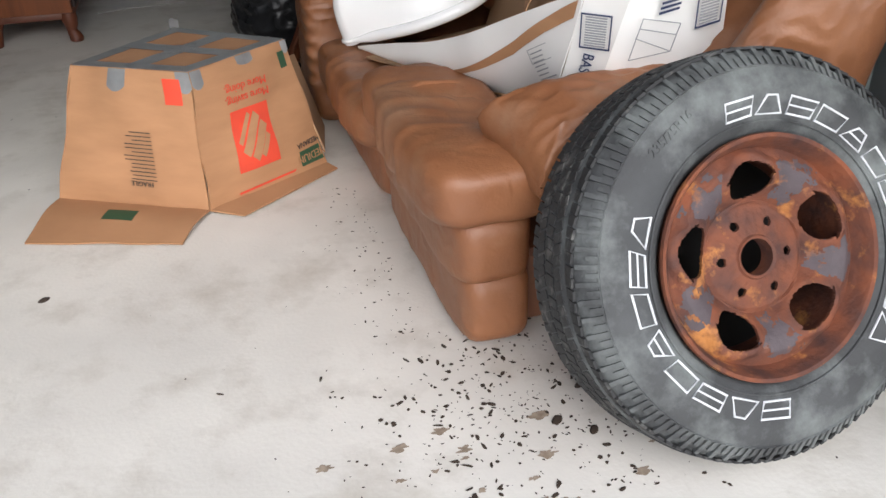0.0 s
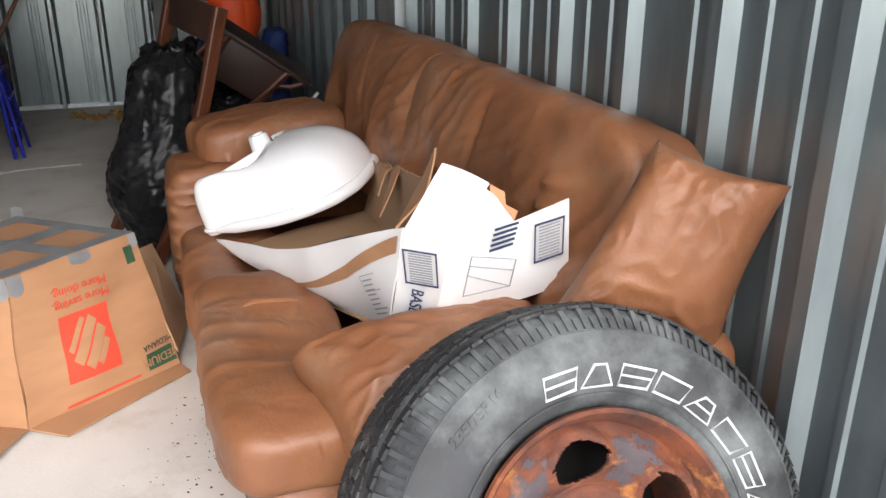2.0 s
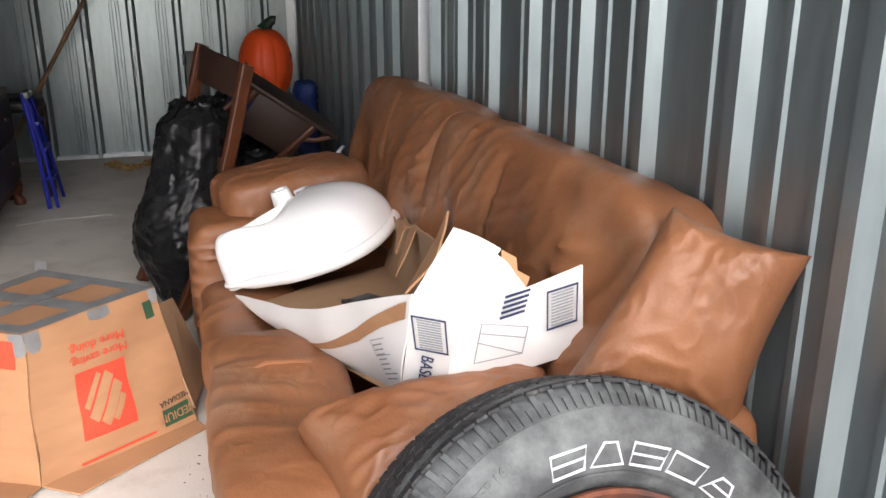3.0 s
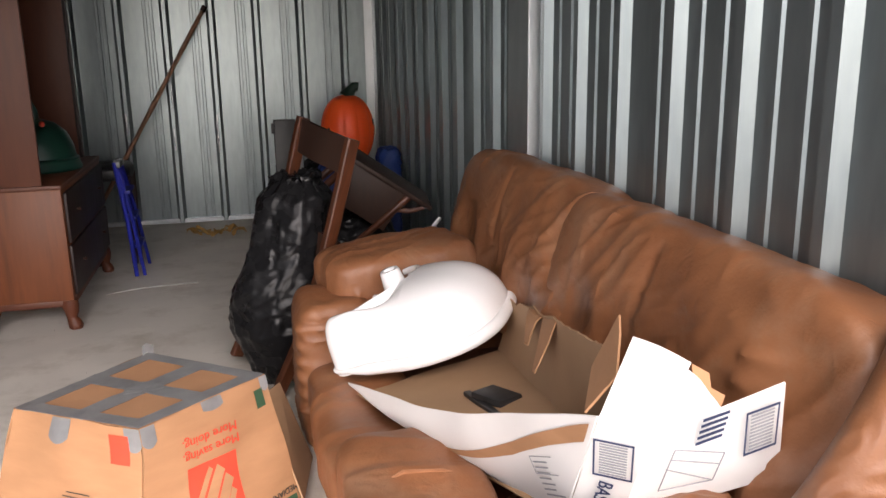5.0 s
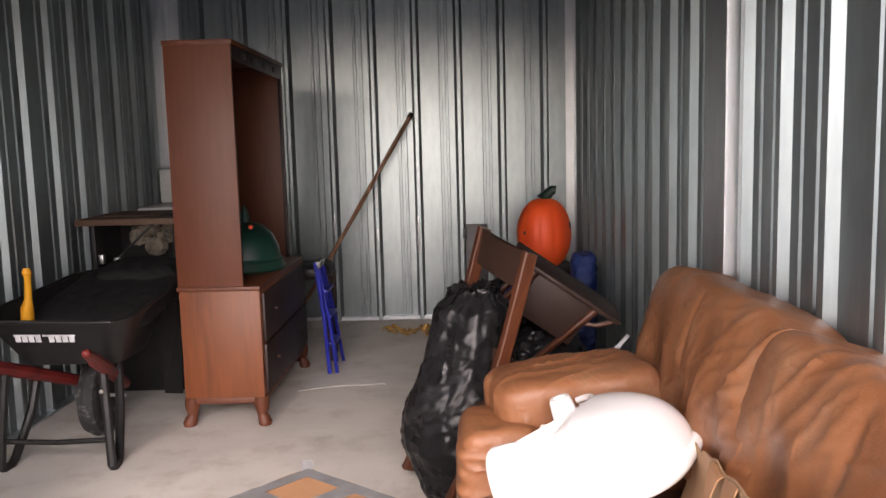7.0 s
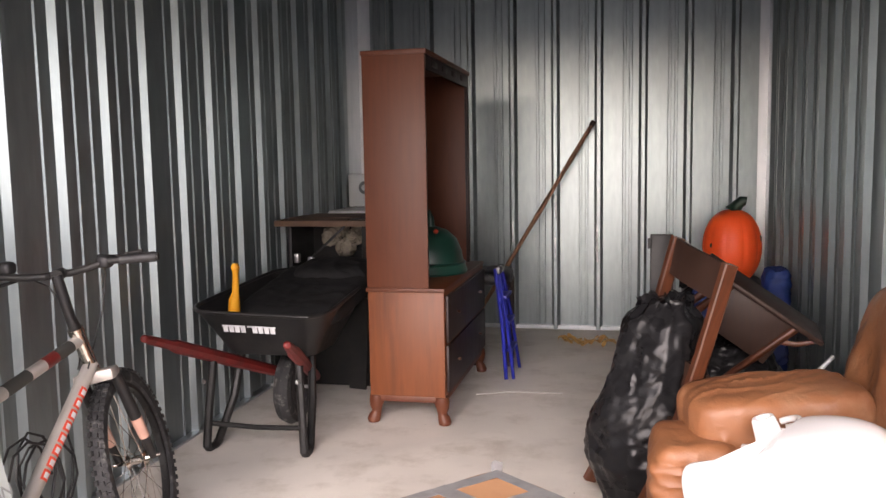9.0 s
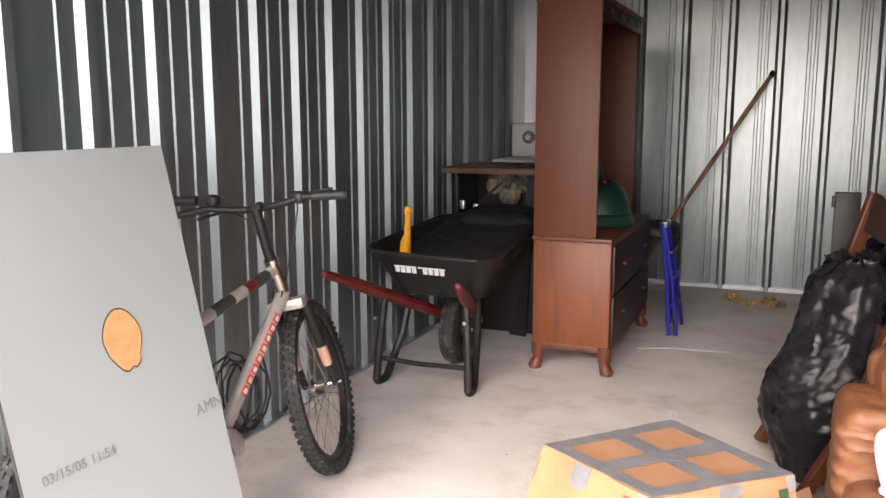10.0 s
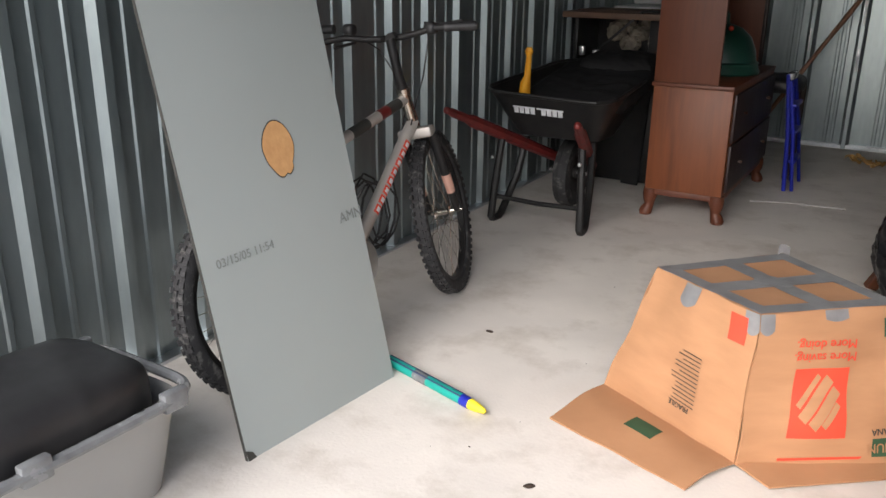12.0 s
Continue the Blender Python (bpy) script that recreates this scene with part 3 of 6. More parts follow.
    # remains of grey paint between the windows
    for k in range(5):
        c = radians(95 + 36 + 72 * k)
        bm = nb()
        g = []
        Q = 30
        for i in range(Q):
            for j in range(Q):
                r = 0.106 + 0.084 * i / (Q - 1)
                a = c + (j / (Q - 1) - 0.5) * 0.62
                g.append(bm.verts.new(T @ Vector((r * math.cos(a), r * math.sin(a), depth(r) + 0.0016))))
        for i in range(Q - 1):
            for j in range(Q - 1):
                ed = math.hypot((i - Q / 2) / (Q * 0.45), (j - Q / 2) / (Q * 0.42))
                if noise.noise(Vector((i * 0.16 + k * 3, j * 0.16, 2.0))) * 0.9 + 0.35 * noise.noise(Vector((i * 0.5, j * 0.5, k))) > ed * 0.9 - 0.80:
                    bm.faces.new((g[i * Q + j], g[(i + 1) * Q + j], g[(i + 1) * Q + j + 1], g[i * Q + j + 1]))
        part("paint_flake", bm, OLDGREY, rim, "patch of old grey paint")
    bm = nb()
    lathe(bm, [(0.034, -0.046), (0.039, -0.044), (0.043, -0.050), (0.040, -0.07), (0.034, -0.08)], 48, T, closed=True)
    part("hub_ring", bm, RUST, rim)
    # added disc, no real wheel part: paints the shade seen through the windows
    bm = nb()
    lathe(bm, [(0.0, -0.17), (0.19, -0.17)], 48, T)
    part("shade_disc", bm, WHEEL_SHADE, rim)


# ---- sofa ----
def sofa():
    t = thing("sofa", (2.75, 3.2, 0.0), "worn tan leather reclining sofa with overstuffed cushions", "sofa")
    L = LEATHER
    RY = lambda a: Matrix.Rotation(radians(a), 4, "Y")
    RZ = lambda a: Matrix.Rotation(radians(a), 4, "Z")
    RX = lambda a: Matrix.Rotation(radians(a), 4, "X")
    part("base", boxed((2.42, 2.24, 0.03), (3.12, 4.36, 0.24), 0.03), PIPING, t)
    for x in (2.46, 3.06):
        for y in (2.32, 4.28):
            part("foot", lathe(nb(), [(0.0, 0.0), (0.025, 0.0), (0.03, 0.04), (0.0, 0.04)], 12, Matrix.Translation((x, y, 0))), BLACKPLASTIC, t)
    # front panels, two tiers for each seat
    for y0, y1, zs, sd in ((2.180, 2.97, 0.0, 1), (3.00, 3.78, -0.135, 2)):
        yc, ly = (y0 + y1) / 2, y1 - y0
        part("front_panel", puff(nb(), (2.41, yc, 0.115), (0.17, ly, 0.205), e=0.33, wr=0.005, wf=4, seed=sd), L, t)
        part("front_pad", puff(nb(), (2.40, yc, 0.265 + zs * 0.5), (0.20, ly, 0.20 + zs), e=0.40, wr=0.006, wf=4, seed=sd + 3, folds=(((0, 1, 0.1), 0.07, 0.35, 0.004, sd + 2.0),)), L, t)
        part("seat_cushion", puff(nb(), (2.405, yc, 0.40 + zs), (0.315, ly * 1.02, 0.165), e=0.42, wr=0.006, wf=3.2, seed=sd + 5, step=0.009, folds=(((1, 0.35, 0), 0.09, 0.30, 0.004, sd + 0.5), ((1, -0.2, 0), 0.16, 0.5, 0.005, sd + 3.1)),
                                  dents=(((0.05, -0.05, 0.09), 0.20, 0.015), ((-0.15, 0.2, 0.0), 0.12, 0.02)),
                                  creases=[((-0.15, -ly / 2 + 0.03 + 0.05 * k, -0.05), (-0.02 + 0.03 * (k % 3), -ly / 2 + 0.06 + 0.07 * k, 0.085), 0.008, 0.003 - 0.0015 * (k % 2)) for k in range(8)]), L, t)
        part("seam", tube(nb(), [(2.30, y0 + 0.05, 0.345 + zs), (2.288, y0 + 0.12, 0.345 + zs), (2.286, yc, 0.343 + zs), (2.288, y1 - 0.12, 0.345 + zs), (2.30, y1 - 0.05, 0.345 + zs)], 0.004, 6), PIPING, t)
        part("seat_well", puff(nb(), (2.83, yc, 0.21 + zs * 0.3), (0.38, ly * 0.98, 0.14), e=0.4, wr=0.012, wf=6, seed=sd + 8), L, t)
    # arched welt across the near seat
    part("welt", tube(nb(), [(2.285, 2.66, 0.40), (2.31, 2.69, 0.462), (2.38, 2.71, 0.487), (2.46, 2.70, 0.484), (2.52, 2.68, 0.468)], 0.006, 6), L, t)
    # back cushions
    for y0, y1, zt, sd in ((2.15, 3.36, 0.935, 1), (3.14, 4.43, 0.950, 2)):
        yc, ly = (y0 + y1) / 2, y1 - y0
        rng = random.Random(sd)
        cr = []
        for k in range(6):
            # gathers pulled in at the near end
            z = -0.22 + 0.075 * k
            cr.append(((-0.10, -ly / 2 + 0.01, z), (-0.115, -ly / 2 + rng.uniform(0.14, 0.30), z - rng.uniform(0.02, 0.12)), 0.010, rng.uniform(0.008, 0.014)))
        # a sewn channel down the middle of the cushion
        cr.append(((-0.125, 0.02, 0.26), (-0.125, 0.12, -0.25), 0.012, -0.012))
        part("back_cushion", puff(nb(), (3.03, yc, zt - 0.275), (0.23, ly, 0.57), RY(15), e=0.30 if sd == 1 else 0.38, wr=0.008, wf=2.0, ws=(1, 1.0, 1.4), seed=sd + 11, step=0.009,
                                  dents=(((-0.11, 0.05, -0.16), 0.26, 0.05), ((-0.11, -0.3, -0.2), 0.22, 0.05), ((-0.11, 0.35, -0.05), 0.16, 0.03), ((-0.11, -ly / 2 + 0.10, 0.1), 0.16, 0.03)), creases=cr,
                                  folds=(((0, 0.72, -0.70), 0.12, 0.60, 0.0085, sd + 0.3), ((0, 0.9, -0.42), 0.06, 0.30, 0.004, sd + 5.2), ((0, 0.3, -0.95), 0.15, 0.6, 0.006, sd + 8.4))), L, t)
    part("back_shell", puff(nb(), (3.10, 3.28, 0.45), (0.12, 2.2, 0.84), e=0.2, wr=0.004, wf=4), L, t)
    # near arm: low front pad, tall pillow at the back
    part("arm_side", puff(nb(), (2.83, 2.19, 0.24), (0.58, 0.18, 0.46), e=0.26, wr=0.008, wf=5, seed=21), L, t)
    part("arm_corner", pillow(nb(), (2.400, 2.335, 0.525), (2.90, 2.37, 0.53), (2.92, 2.18, 0.47), (2.458, 2.105, 0.450), 0.235, 5.0, 60, 0.05), L, t, "plump leather arm pad with a pinched corner")
    part("arm_pillow", pillow(nb(), (3.040, 2.16, 0.935), (3.185, 1.985, 0.885), (3.130, 2.045, 0.555), (2.83, 2.145, 0.625), 0.20, 2.0, 64), L, t, "plump pointed arm pillow with gathered corners")
    part("arm_back", puff(nb(), (3.07, 2.12, 0.31), (0.20, 0.18, 0.58), RX(4), e=0.3, wr=0.006, wf=5, seed=25), L, t)
    # far arm
    part("arm_front", puff(nb(), (2.375, 3.93, 0.265), (0.27, 0.34, 0.52), e=0.34, wr=0.008, wf=4, seed=31, step=0.008, folds=(((0, 1, 0.15), 0.045, 0.2, 0.010, 3.3),),
                           creases=[((-0.13, -0.17, -0.10 + 0.055 * k), (-0.13, 0.06 - 0.04 * (k % 3), -0.08 + 0.055 * k), 0.013, 0.014) for k in range(6)]), L, t)
    part("arm_side", puff(nb(), (2.76, 4.12, 0.28), (0.64, 0.26, 0.54), e=0.3, wr=0.008, wf=5, seed=33), L, t)
    part("arm_pillow", puff(nb(), (2.62, 4.06, 0.565), (0.56, 0.36, 0.20), RY(-4) @ RZ(10), e=0.46, wr=0.008, wf=3, seed=32, step=0.009, folds=(((1, 0.4, 0), 0.07, 0.3, 0.006, 4.4),),
                           creases=[((-0.20 + 0.09 * k, -0.17, -0.03), (-0.17 + 0.08 * k, -0.04 + 0.03 * (k % 2), 0.08), 0.013, 0.010) for k in range(5)]), L, t)


# ---- torn carton on the sofa ----
def white_carton():
    t = thing("torn_carton", (2.65, 2.7, 0.45), "torn white printed carton lying open on the sofa", "carton")
    TH = 0.004
    A, B = Vector((2.36, 3.45, 0.385)), Vector((2.602, 2.252, 0.790))
    C, L = Vector((2.612, 2.385, 0.550)), Vector((2.630, 2.640, 0.430))

    def side(u, v):
        top = A.lerp(B, u) + Vector((0, 0, -0.030 * math.sin(math.pi * u) + 0.006 * math.sin(9 * u)))
        low = A.lerp(L, u / 0.8) if u < 0.8 else L.lerp(C, (u - 0.8) / 0.2)
        bow = math.sin(math.pi * v) * math.sin(math.pi * min(1, u))
        wob = 0.010 * noise.noise(Vector((u * 5, v * 2, 1.0)))
        return top.lerp(low, v) + Vector((-0.030, -0.022, -0.006)) * bow + Vector((-wob, -wob, 0))
    s = part("long_side", patch(nb(), side, 40, 12, TH), [WHITECARD], t, "white printed carton side, bowed outwards")
    out = Vector((-0.0065, -0.0055, 0.004))

    def stripe(u, v):
        mid_ = 0.80 - 0.62 * u + 0.05 * math.sin(6 * u)
        wide = 0.05 + 0.12 * u + 0.015 * noise.noise(Vector((u * 12, v * 3, 0)))
        return side(0.36 + 0.63 * u, max(0.02, min(0.97, mid_ + (v - 0.5) * wide))) + out
    part("torn_stripe", patch(nb(), stripe, 30, 2, 0.001), CARD, s, "torn strip of bare brown card")
    # printed notice in a thin frame
    m = plane_frame(side(0.92, 0.62) + out, side(0.98, 0.6) - side(0.86, 0.6), side(0.92, 0.4) - side(0.92, 0.7)) @ Matrix.Translation((0, 0.028, 0.002))
    b = bars(nb(), m, 8, 0.080, 0.0028, 0.0105, 0.4, 5)
    for lo, hi in (((-0.048, 0.010), (0.048, 0.0115)), ((-0.048, -0.024), (0.048, -0.0225)), ((-0.048, -0.024), (-0.0465, 0.0115))):
        box(b, (*lo, 0), (*hi, 0.0006), 0, m)
    part("print", b, INK_GREY, s)
    m = plane_frame(side(0.60, 0.93) + out, side(0.66, 0.9) - side(0.54, 0.9), side(0.6, 0.6) - side(0.6, 0.9))
    part("print", box(nb(), (-0.035, -0.008, 0), (0.035, 0.006, 0.0008), 0, m), INK_BLUE, s)
    # brown inside: floor and far side
    fa, fb_, fc, fd = Vector((2.385, 3.45, 0.350)), Vector((2.645, 2.45, 0.470)), Vector((2.76, 2.46, 0.560)), Vector((2.885, 3.62, 0.375))

    def ground_(u, v):
        return fa.lerp(fb_, u).lerp(fd.lerp(fc, u), v) + Vector((0, 0, 0.008 * noise.noise(Vector((u * 4, v * 3, 2.0)))))
    part("carton_floor", patch(nb(), ground_, 24, 10, TH), CARD_IN, t, "brown inner card")

    def far(u, v):
        p = Vector((2.906, 3.629, 0.545)).lerp(Vector((2.728, 2.480, 0.800)), u)
        q = ground_(u, 0.985)
        jag = 0.016 * noise.noise(Vector((u * 9, 0, 0))) + 0.009 * noise.noise(Vector((u * 31, 3, 0)))
        p.z += jag + 0.012 * math.sin(math.pi * u)
        return p.lerp(q, v) + Vector((0.012 * math.sin(math.pi * v), 0, 0))
    part("far_side", patch(nb(), far, 60, 5, TH), CARD_IN, t, "ragged brown inner side")
    # torn pieces hanging in from the far side
    for u0, wd, ln, cur, sd in ((0.43, 0.15, 0.11, 0.05, 1), (0.57, 0.12, 0.17, -0.01, 3)):
        def curl(u, v, u0=u0, wd=wd, ln=ln, cur=cur, sd=sd):
            p = far(u0 + (u - 0.5) * wd * (1 - 0.75 * v), 0.04)
            return p + Vector((-ln * 0.40 * v - 0.004, -0.45 * ln * v, -ln * 0.60 * v + 0.5 * cur * math.sin(math.pi * v) + 0.010 * noise.noise(Vector((u * 4, v * 4, sd)))))
        part("torn_tongue", patch(nb(), curl, 6, 8, 0.003), CARD, t, "torn strip of card curling inwards")
    # torn upright tongue of card
    part("torn_tongue", slab(nb(), [(2.603, 2.300, 0.775), (2.700, 2.490, 0.770), (2.716, 2.478, 0.815), (2.733, 2.456, 0.876), (2.712, 2.408, 0.858), (2.664, 2.318, 0.822)], TH), CARD, t, "torn upright tongue of brown card")
    # boxed end with its label
    E = Vector((2.674, 2.204, 0.784))
    P3, P4 = Vector((2.711, 2.363, 0.871)), Vector((2.776, 2.288, 0.846))
    F = Vector((2.684, 2.337, 0.545))
    quad = lambda p, q, r_, s_: (lambda u, v: p.lerp(q, u).lerp(s_.lerp(r_, u), v))
    end = part("end_panel", patch(nb(), quad(B, E, F, C), 6, 8, -TH), WHITECARD, t, "narrow white end panel with a barcode label")
    def top_flap(u, v):
        p = B.lerp(E, u).lerp(P3.lerp(P4, u), v)
        return p + Vector((0, 0, 0.004 * math.sin(math.pi * u)))
    part("end_flap", patch(nb(), top_flap, 8, 8, TH), WHITECARD, t, "white folded end flap")
    # broad panel with the assembly drawing
    G, K = Vector((2.913, 2.235, 0.816)), Vector((2.940, 2.268, 0.632))
    N1, N2 = Vector((2.775, 2.255, 0.765)), Vector((2.812, 2.250, 0.778))
    face = part("printed_panel", slab(nb(), [E, F, K, G, N2, P4.lerp(N2, 0.45), P4.lerp(E, 0.12)], TH), WHITECARD, t, "white panel printed with a frame drawing")
    jag = [P4 + Vector((0.0, 0.0, -0.002)), P4.lerp(N2, 0.30) + Vector((0.014, 0, 0.004)), P4.lerp(N2, 0.55) + Vector((0.004, 0, 0)), P4.lerp(N2, 0.78) + Vector((0.016, 0, 0.004)), N2 + Vector((0, 0.006, 0)), N1.lerp(N2, 0.4) + Vector((0, 0.008, 0)), P4.lerp(N1, 0.5) + Vector((-0.004, 0, 0))]
    part("torn_edge", slab(nb(), jag, TH), CARD, t)
    # labels
    mE = plane_frame(B.lerp(E, 0.48).lerp(C.lerp(F, 0.48), 0.34), E - B, B - C)
    off = Matrix.Translation((0, 0, 0.006))

    def label(m, w, h, parent):
        b = nb()
        for lo, hi in (((-w / 2, h / 2 - 0.004), (w / 2, h / 2)), ((-w / 2, -h / 2), (w / 2, -h / 2 + 0.004)), ((-w / 2, -h / 2), (-w / 2 + 0.003, h / 2)), ((w / 2 - 0.003, -h / 2), (w / 2, h / 2))):
            box(b, (*lo, 0), (*hi, 0.0008), 0, m)
        part("label_border", b, INK_BLUE, parent)
        b = nb()
        k = int(h / 0.0075)
        for i in range(k):
            y = -h / 2 + 0.009 + (h - 0.018) * i / max(1, k - 1)
            box(b, (-w / 2 + 0.010, y - 0.0017, 0), (w / 2 - 0.010, y + 0.0017, 0.0007), 0, m)
        tagged(part("barcode", b, INK_GREY, parent), kind="stuff")
    label(mE @ off, 0.064, 0.092, end)
    mB = plane_frame(B.lerp(E, 0.45).lerp(C.lerp(F, 0.5), 0.86), C - B, E - B) @ off
    words("BASE UNIT", 0.034, mB, "lettering", INK_BLUE, end)
    mG = plane_frame(G + 0.20 * (E - G) + 0.36 * (K - G), G - E, G - K) @ off
    label(mG, 0.066, 0.084, face)
    mid = E + 0.30 * (K - E) + 0.15 * (F - E)
    mD = plane_frame(mid, K - F, E - F) @ off
    b = nb()
    for p, q in (((-0.06, -0.06), (-0.02, 0.05)), ((-0.02, 0.05), (0.055, 0.0)), ((0.055, 0.0), (0.03, -0.075)), ((-0.06, -0.06), (0.03, -0.075)), ((-0.04, 0.0), (0.03, -0.075)), ((-0.03, 0.025), (0.045, -0.03))):
        tube(b, [mD @ Vector((*p, 0)), mD @ Vector((*q, 0))], 0.0011, 5)
    part("frame_drawing", b, INK_GREY, face, "printed line drawing of a frame")
    b = nb()
    mF = plane_frame(G + 0.60 * (E - G) + 0.12 * (K - G), G - E, G - K) @ off
    for i in range(5):
        box(b, (-0.030 + 0.003 * i, -0.030 + 0.010 * i, 0), (0.020 + 0.003 * i, -0.025 + 0.010 * i, 0.0008), 0, mF)
    part("flag_mark", b, INK_BLUE, face, "small blue striped mark")


def dark_strip():
    b = boxed((-0.011, -0.20, 0.0), (0.011, 0.20, 0.014), 0.004, pose(2.685, 3.02, 0.428, -5, 0, 8))
    box(b, (-0.045, -0.02, 0.0), (0.035, 0.10, 0.022), 0.006, pose(2.735, 3.09, 0.432, -5, 0, 24))
    solo("black_strap", b, BLACKPLASTIC, (2.70, 3.1, 0.48), "black plastic strip lying in the torn carton", "strip")
    b = nb()
    box(b, (2.845, 2.33, 0.52), (2.90, 2.40, 0.555), 0.006)
    t = solo("red_packet", b, INK_RED, (2.87, 2.36, 0.52), "small red and grey packet between carton and sofa arm", "packet")


# ---- washbasin ----
def basin():
    t = thing("washbasin", (2.6, 3.7, 0.40), "white ceramic washbasin lying upside down on the sofa", "washbasin")
    # local: x along the back edge, y away from it, z up
    m = Matrix.Translation((2.448, 3.791, 0.376)) @ Matrix(((-0.523, 0.789, -0.323), (-0.840, -0.541, 0.038), (-0.145, 0.291, 0.946))).to_4x4() @ Matrix.Scale(0.965, 4)
    NU, NV = 120, 44

    def outline(u, grow=0.0):
        cu, su = math.cos(u), math.sin(u)
        px = (0.262 + grow) * math.copysign(abs(cu) ** (0.72 if su > 0 else 0.72 - 0.58 * min(1.0, -su * 2.2)), cu)
        py = 0.285 + ((0.265 + grow) * su if su > 0 else 0.285 * math.copysign(abs(su) ** 0.25, su))
        # the sides draw in towards the straight back edge
        px *= 1 - 0.10 * max(0.0, min(1.0, (0.26 - py) / 0.26)) ** 0.8
        return px, py
    bm = nb()
    rows = []
    for j in range(NV + 1):
        th = j / NV * math.pi / 2
        row = []
        for i in range(NU):
            u = 2 * math.pi * i / NU
            px, py = outline(u)
            w = max(0.0, min(1.0, (0.20 - py) / 0.16))
            w = w * w * (3 - 2 * w)
            k = math.cos(th) ** (0.72 * (1 - w) + 0.11 * w)
            z = math.sin(th) ** (1.05 * (1 - w) + 0.95 * w)
            x, y = px * k, 0.27 + (py - 0.27) * k
            h = 0.030 * (1 - w) + (0.205 - 0.030 * (1 - w)) * z
            # hollow in the back between the two ends
            hol = math.exp(-((x + 0.03) / 0.165) ** 6) * max(0.0, 1 - (y / 0.25) ** 2)
            h -= (0.150 * hol + 0.012 * max(0.0, 1 - (y / 0.24) ** 2)) * z
            row.append(bm.verts.new(m @ Vector((x, y, h))))
        rows.append(row)
    for j in range(NV):
        for i in range(NU):
            k = (i + 1) % NU
            bm.faces.new((rows[j][i], rows[j][k], rows[j + 1][k], rows[j + 1][i]))
    bmesh.ops.remove_doubles(bm, verts=bm.verts, dist=1e-5)
    part("bowl", bm, CERAMIC, t)
    # rolled rim, swelling round the front
    pts, rs = [], []
    for i in range(NU):
        px, py = outline(2 * math.pi * i / NU, 0.004)
        f = max(0.0, min(1.0, (py - 0.06) / 0.10))
        pts.append(m @ Vector((px, py, 0.018)))
        rs.append(0.007 + 0.014 * f)
    part("rim", tube(nb(), pts, rs, 12, closed=True), CERAMIC, t)
    bm = lathe(nb(), [(0.0, 0.205), (0.020, 0.205), (0.021, 0.222), (0.031, 0.222), (0.035, 0.214), (0.042, 0.15), (0.060, 0.10)], 36, m @ Matrix.Translation((-0.065, 0.175, 0)))
    part("drain_boss", bm, CERAMIC, t, "round ceramic waste outlet")
    bm = tube(nb(), [m @ Vector((-0.065 + 0.100 * math.cos(a), 0.185 + 0.085 * math.sin(a), 0.172 + 0.016 * math.sin(a))) for a in [radians(q) for q in range(-40, 200, 12)]], 0.010, 10)
    part("overflow_ridge", bm, CERAMIC, t)


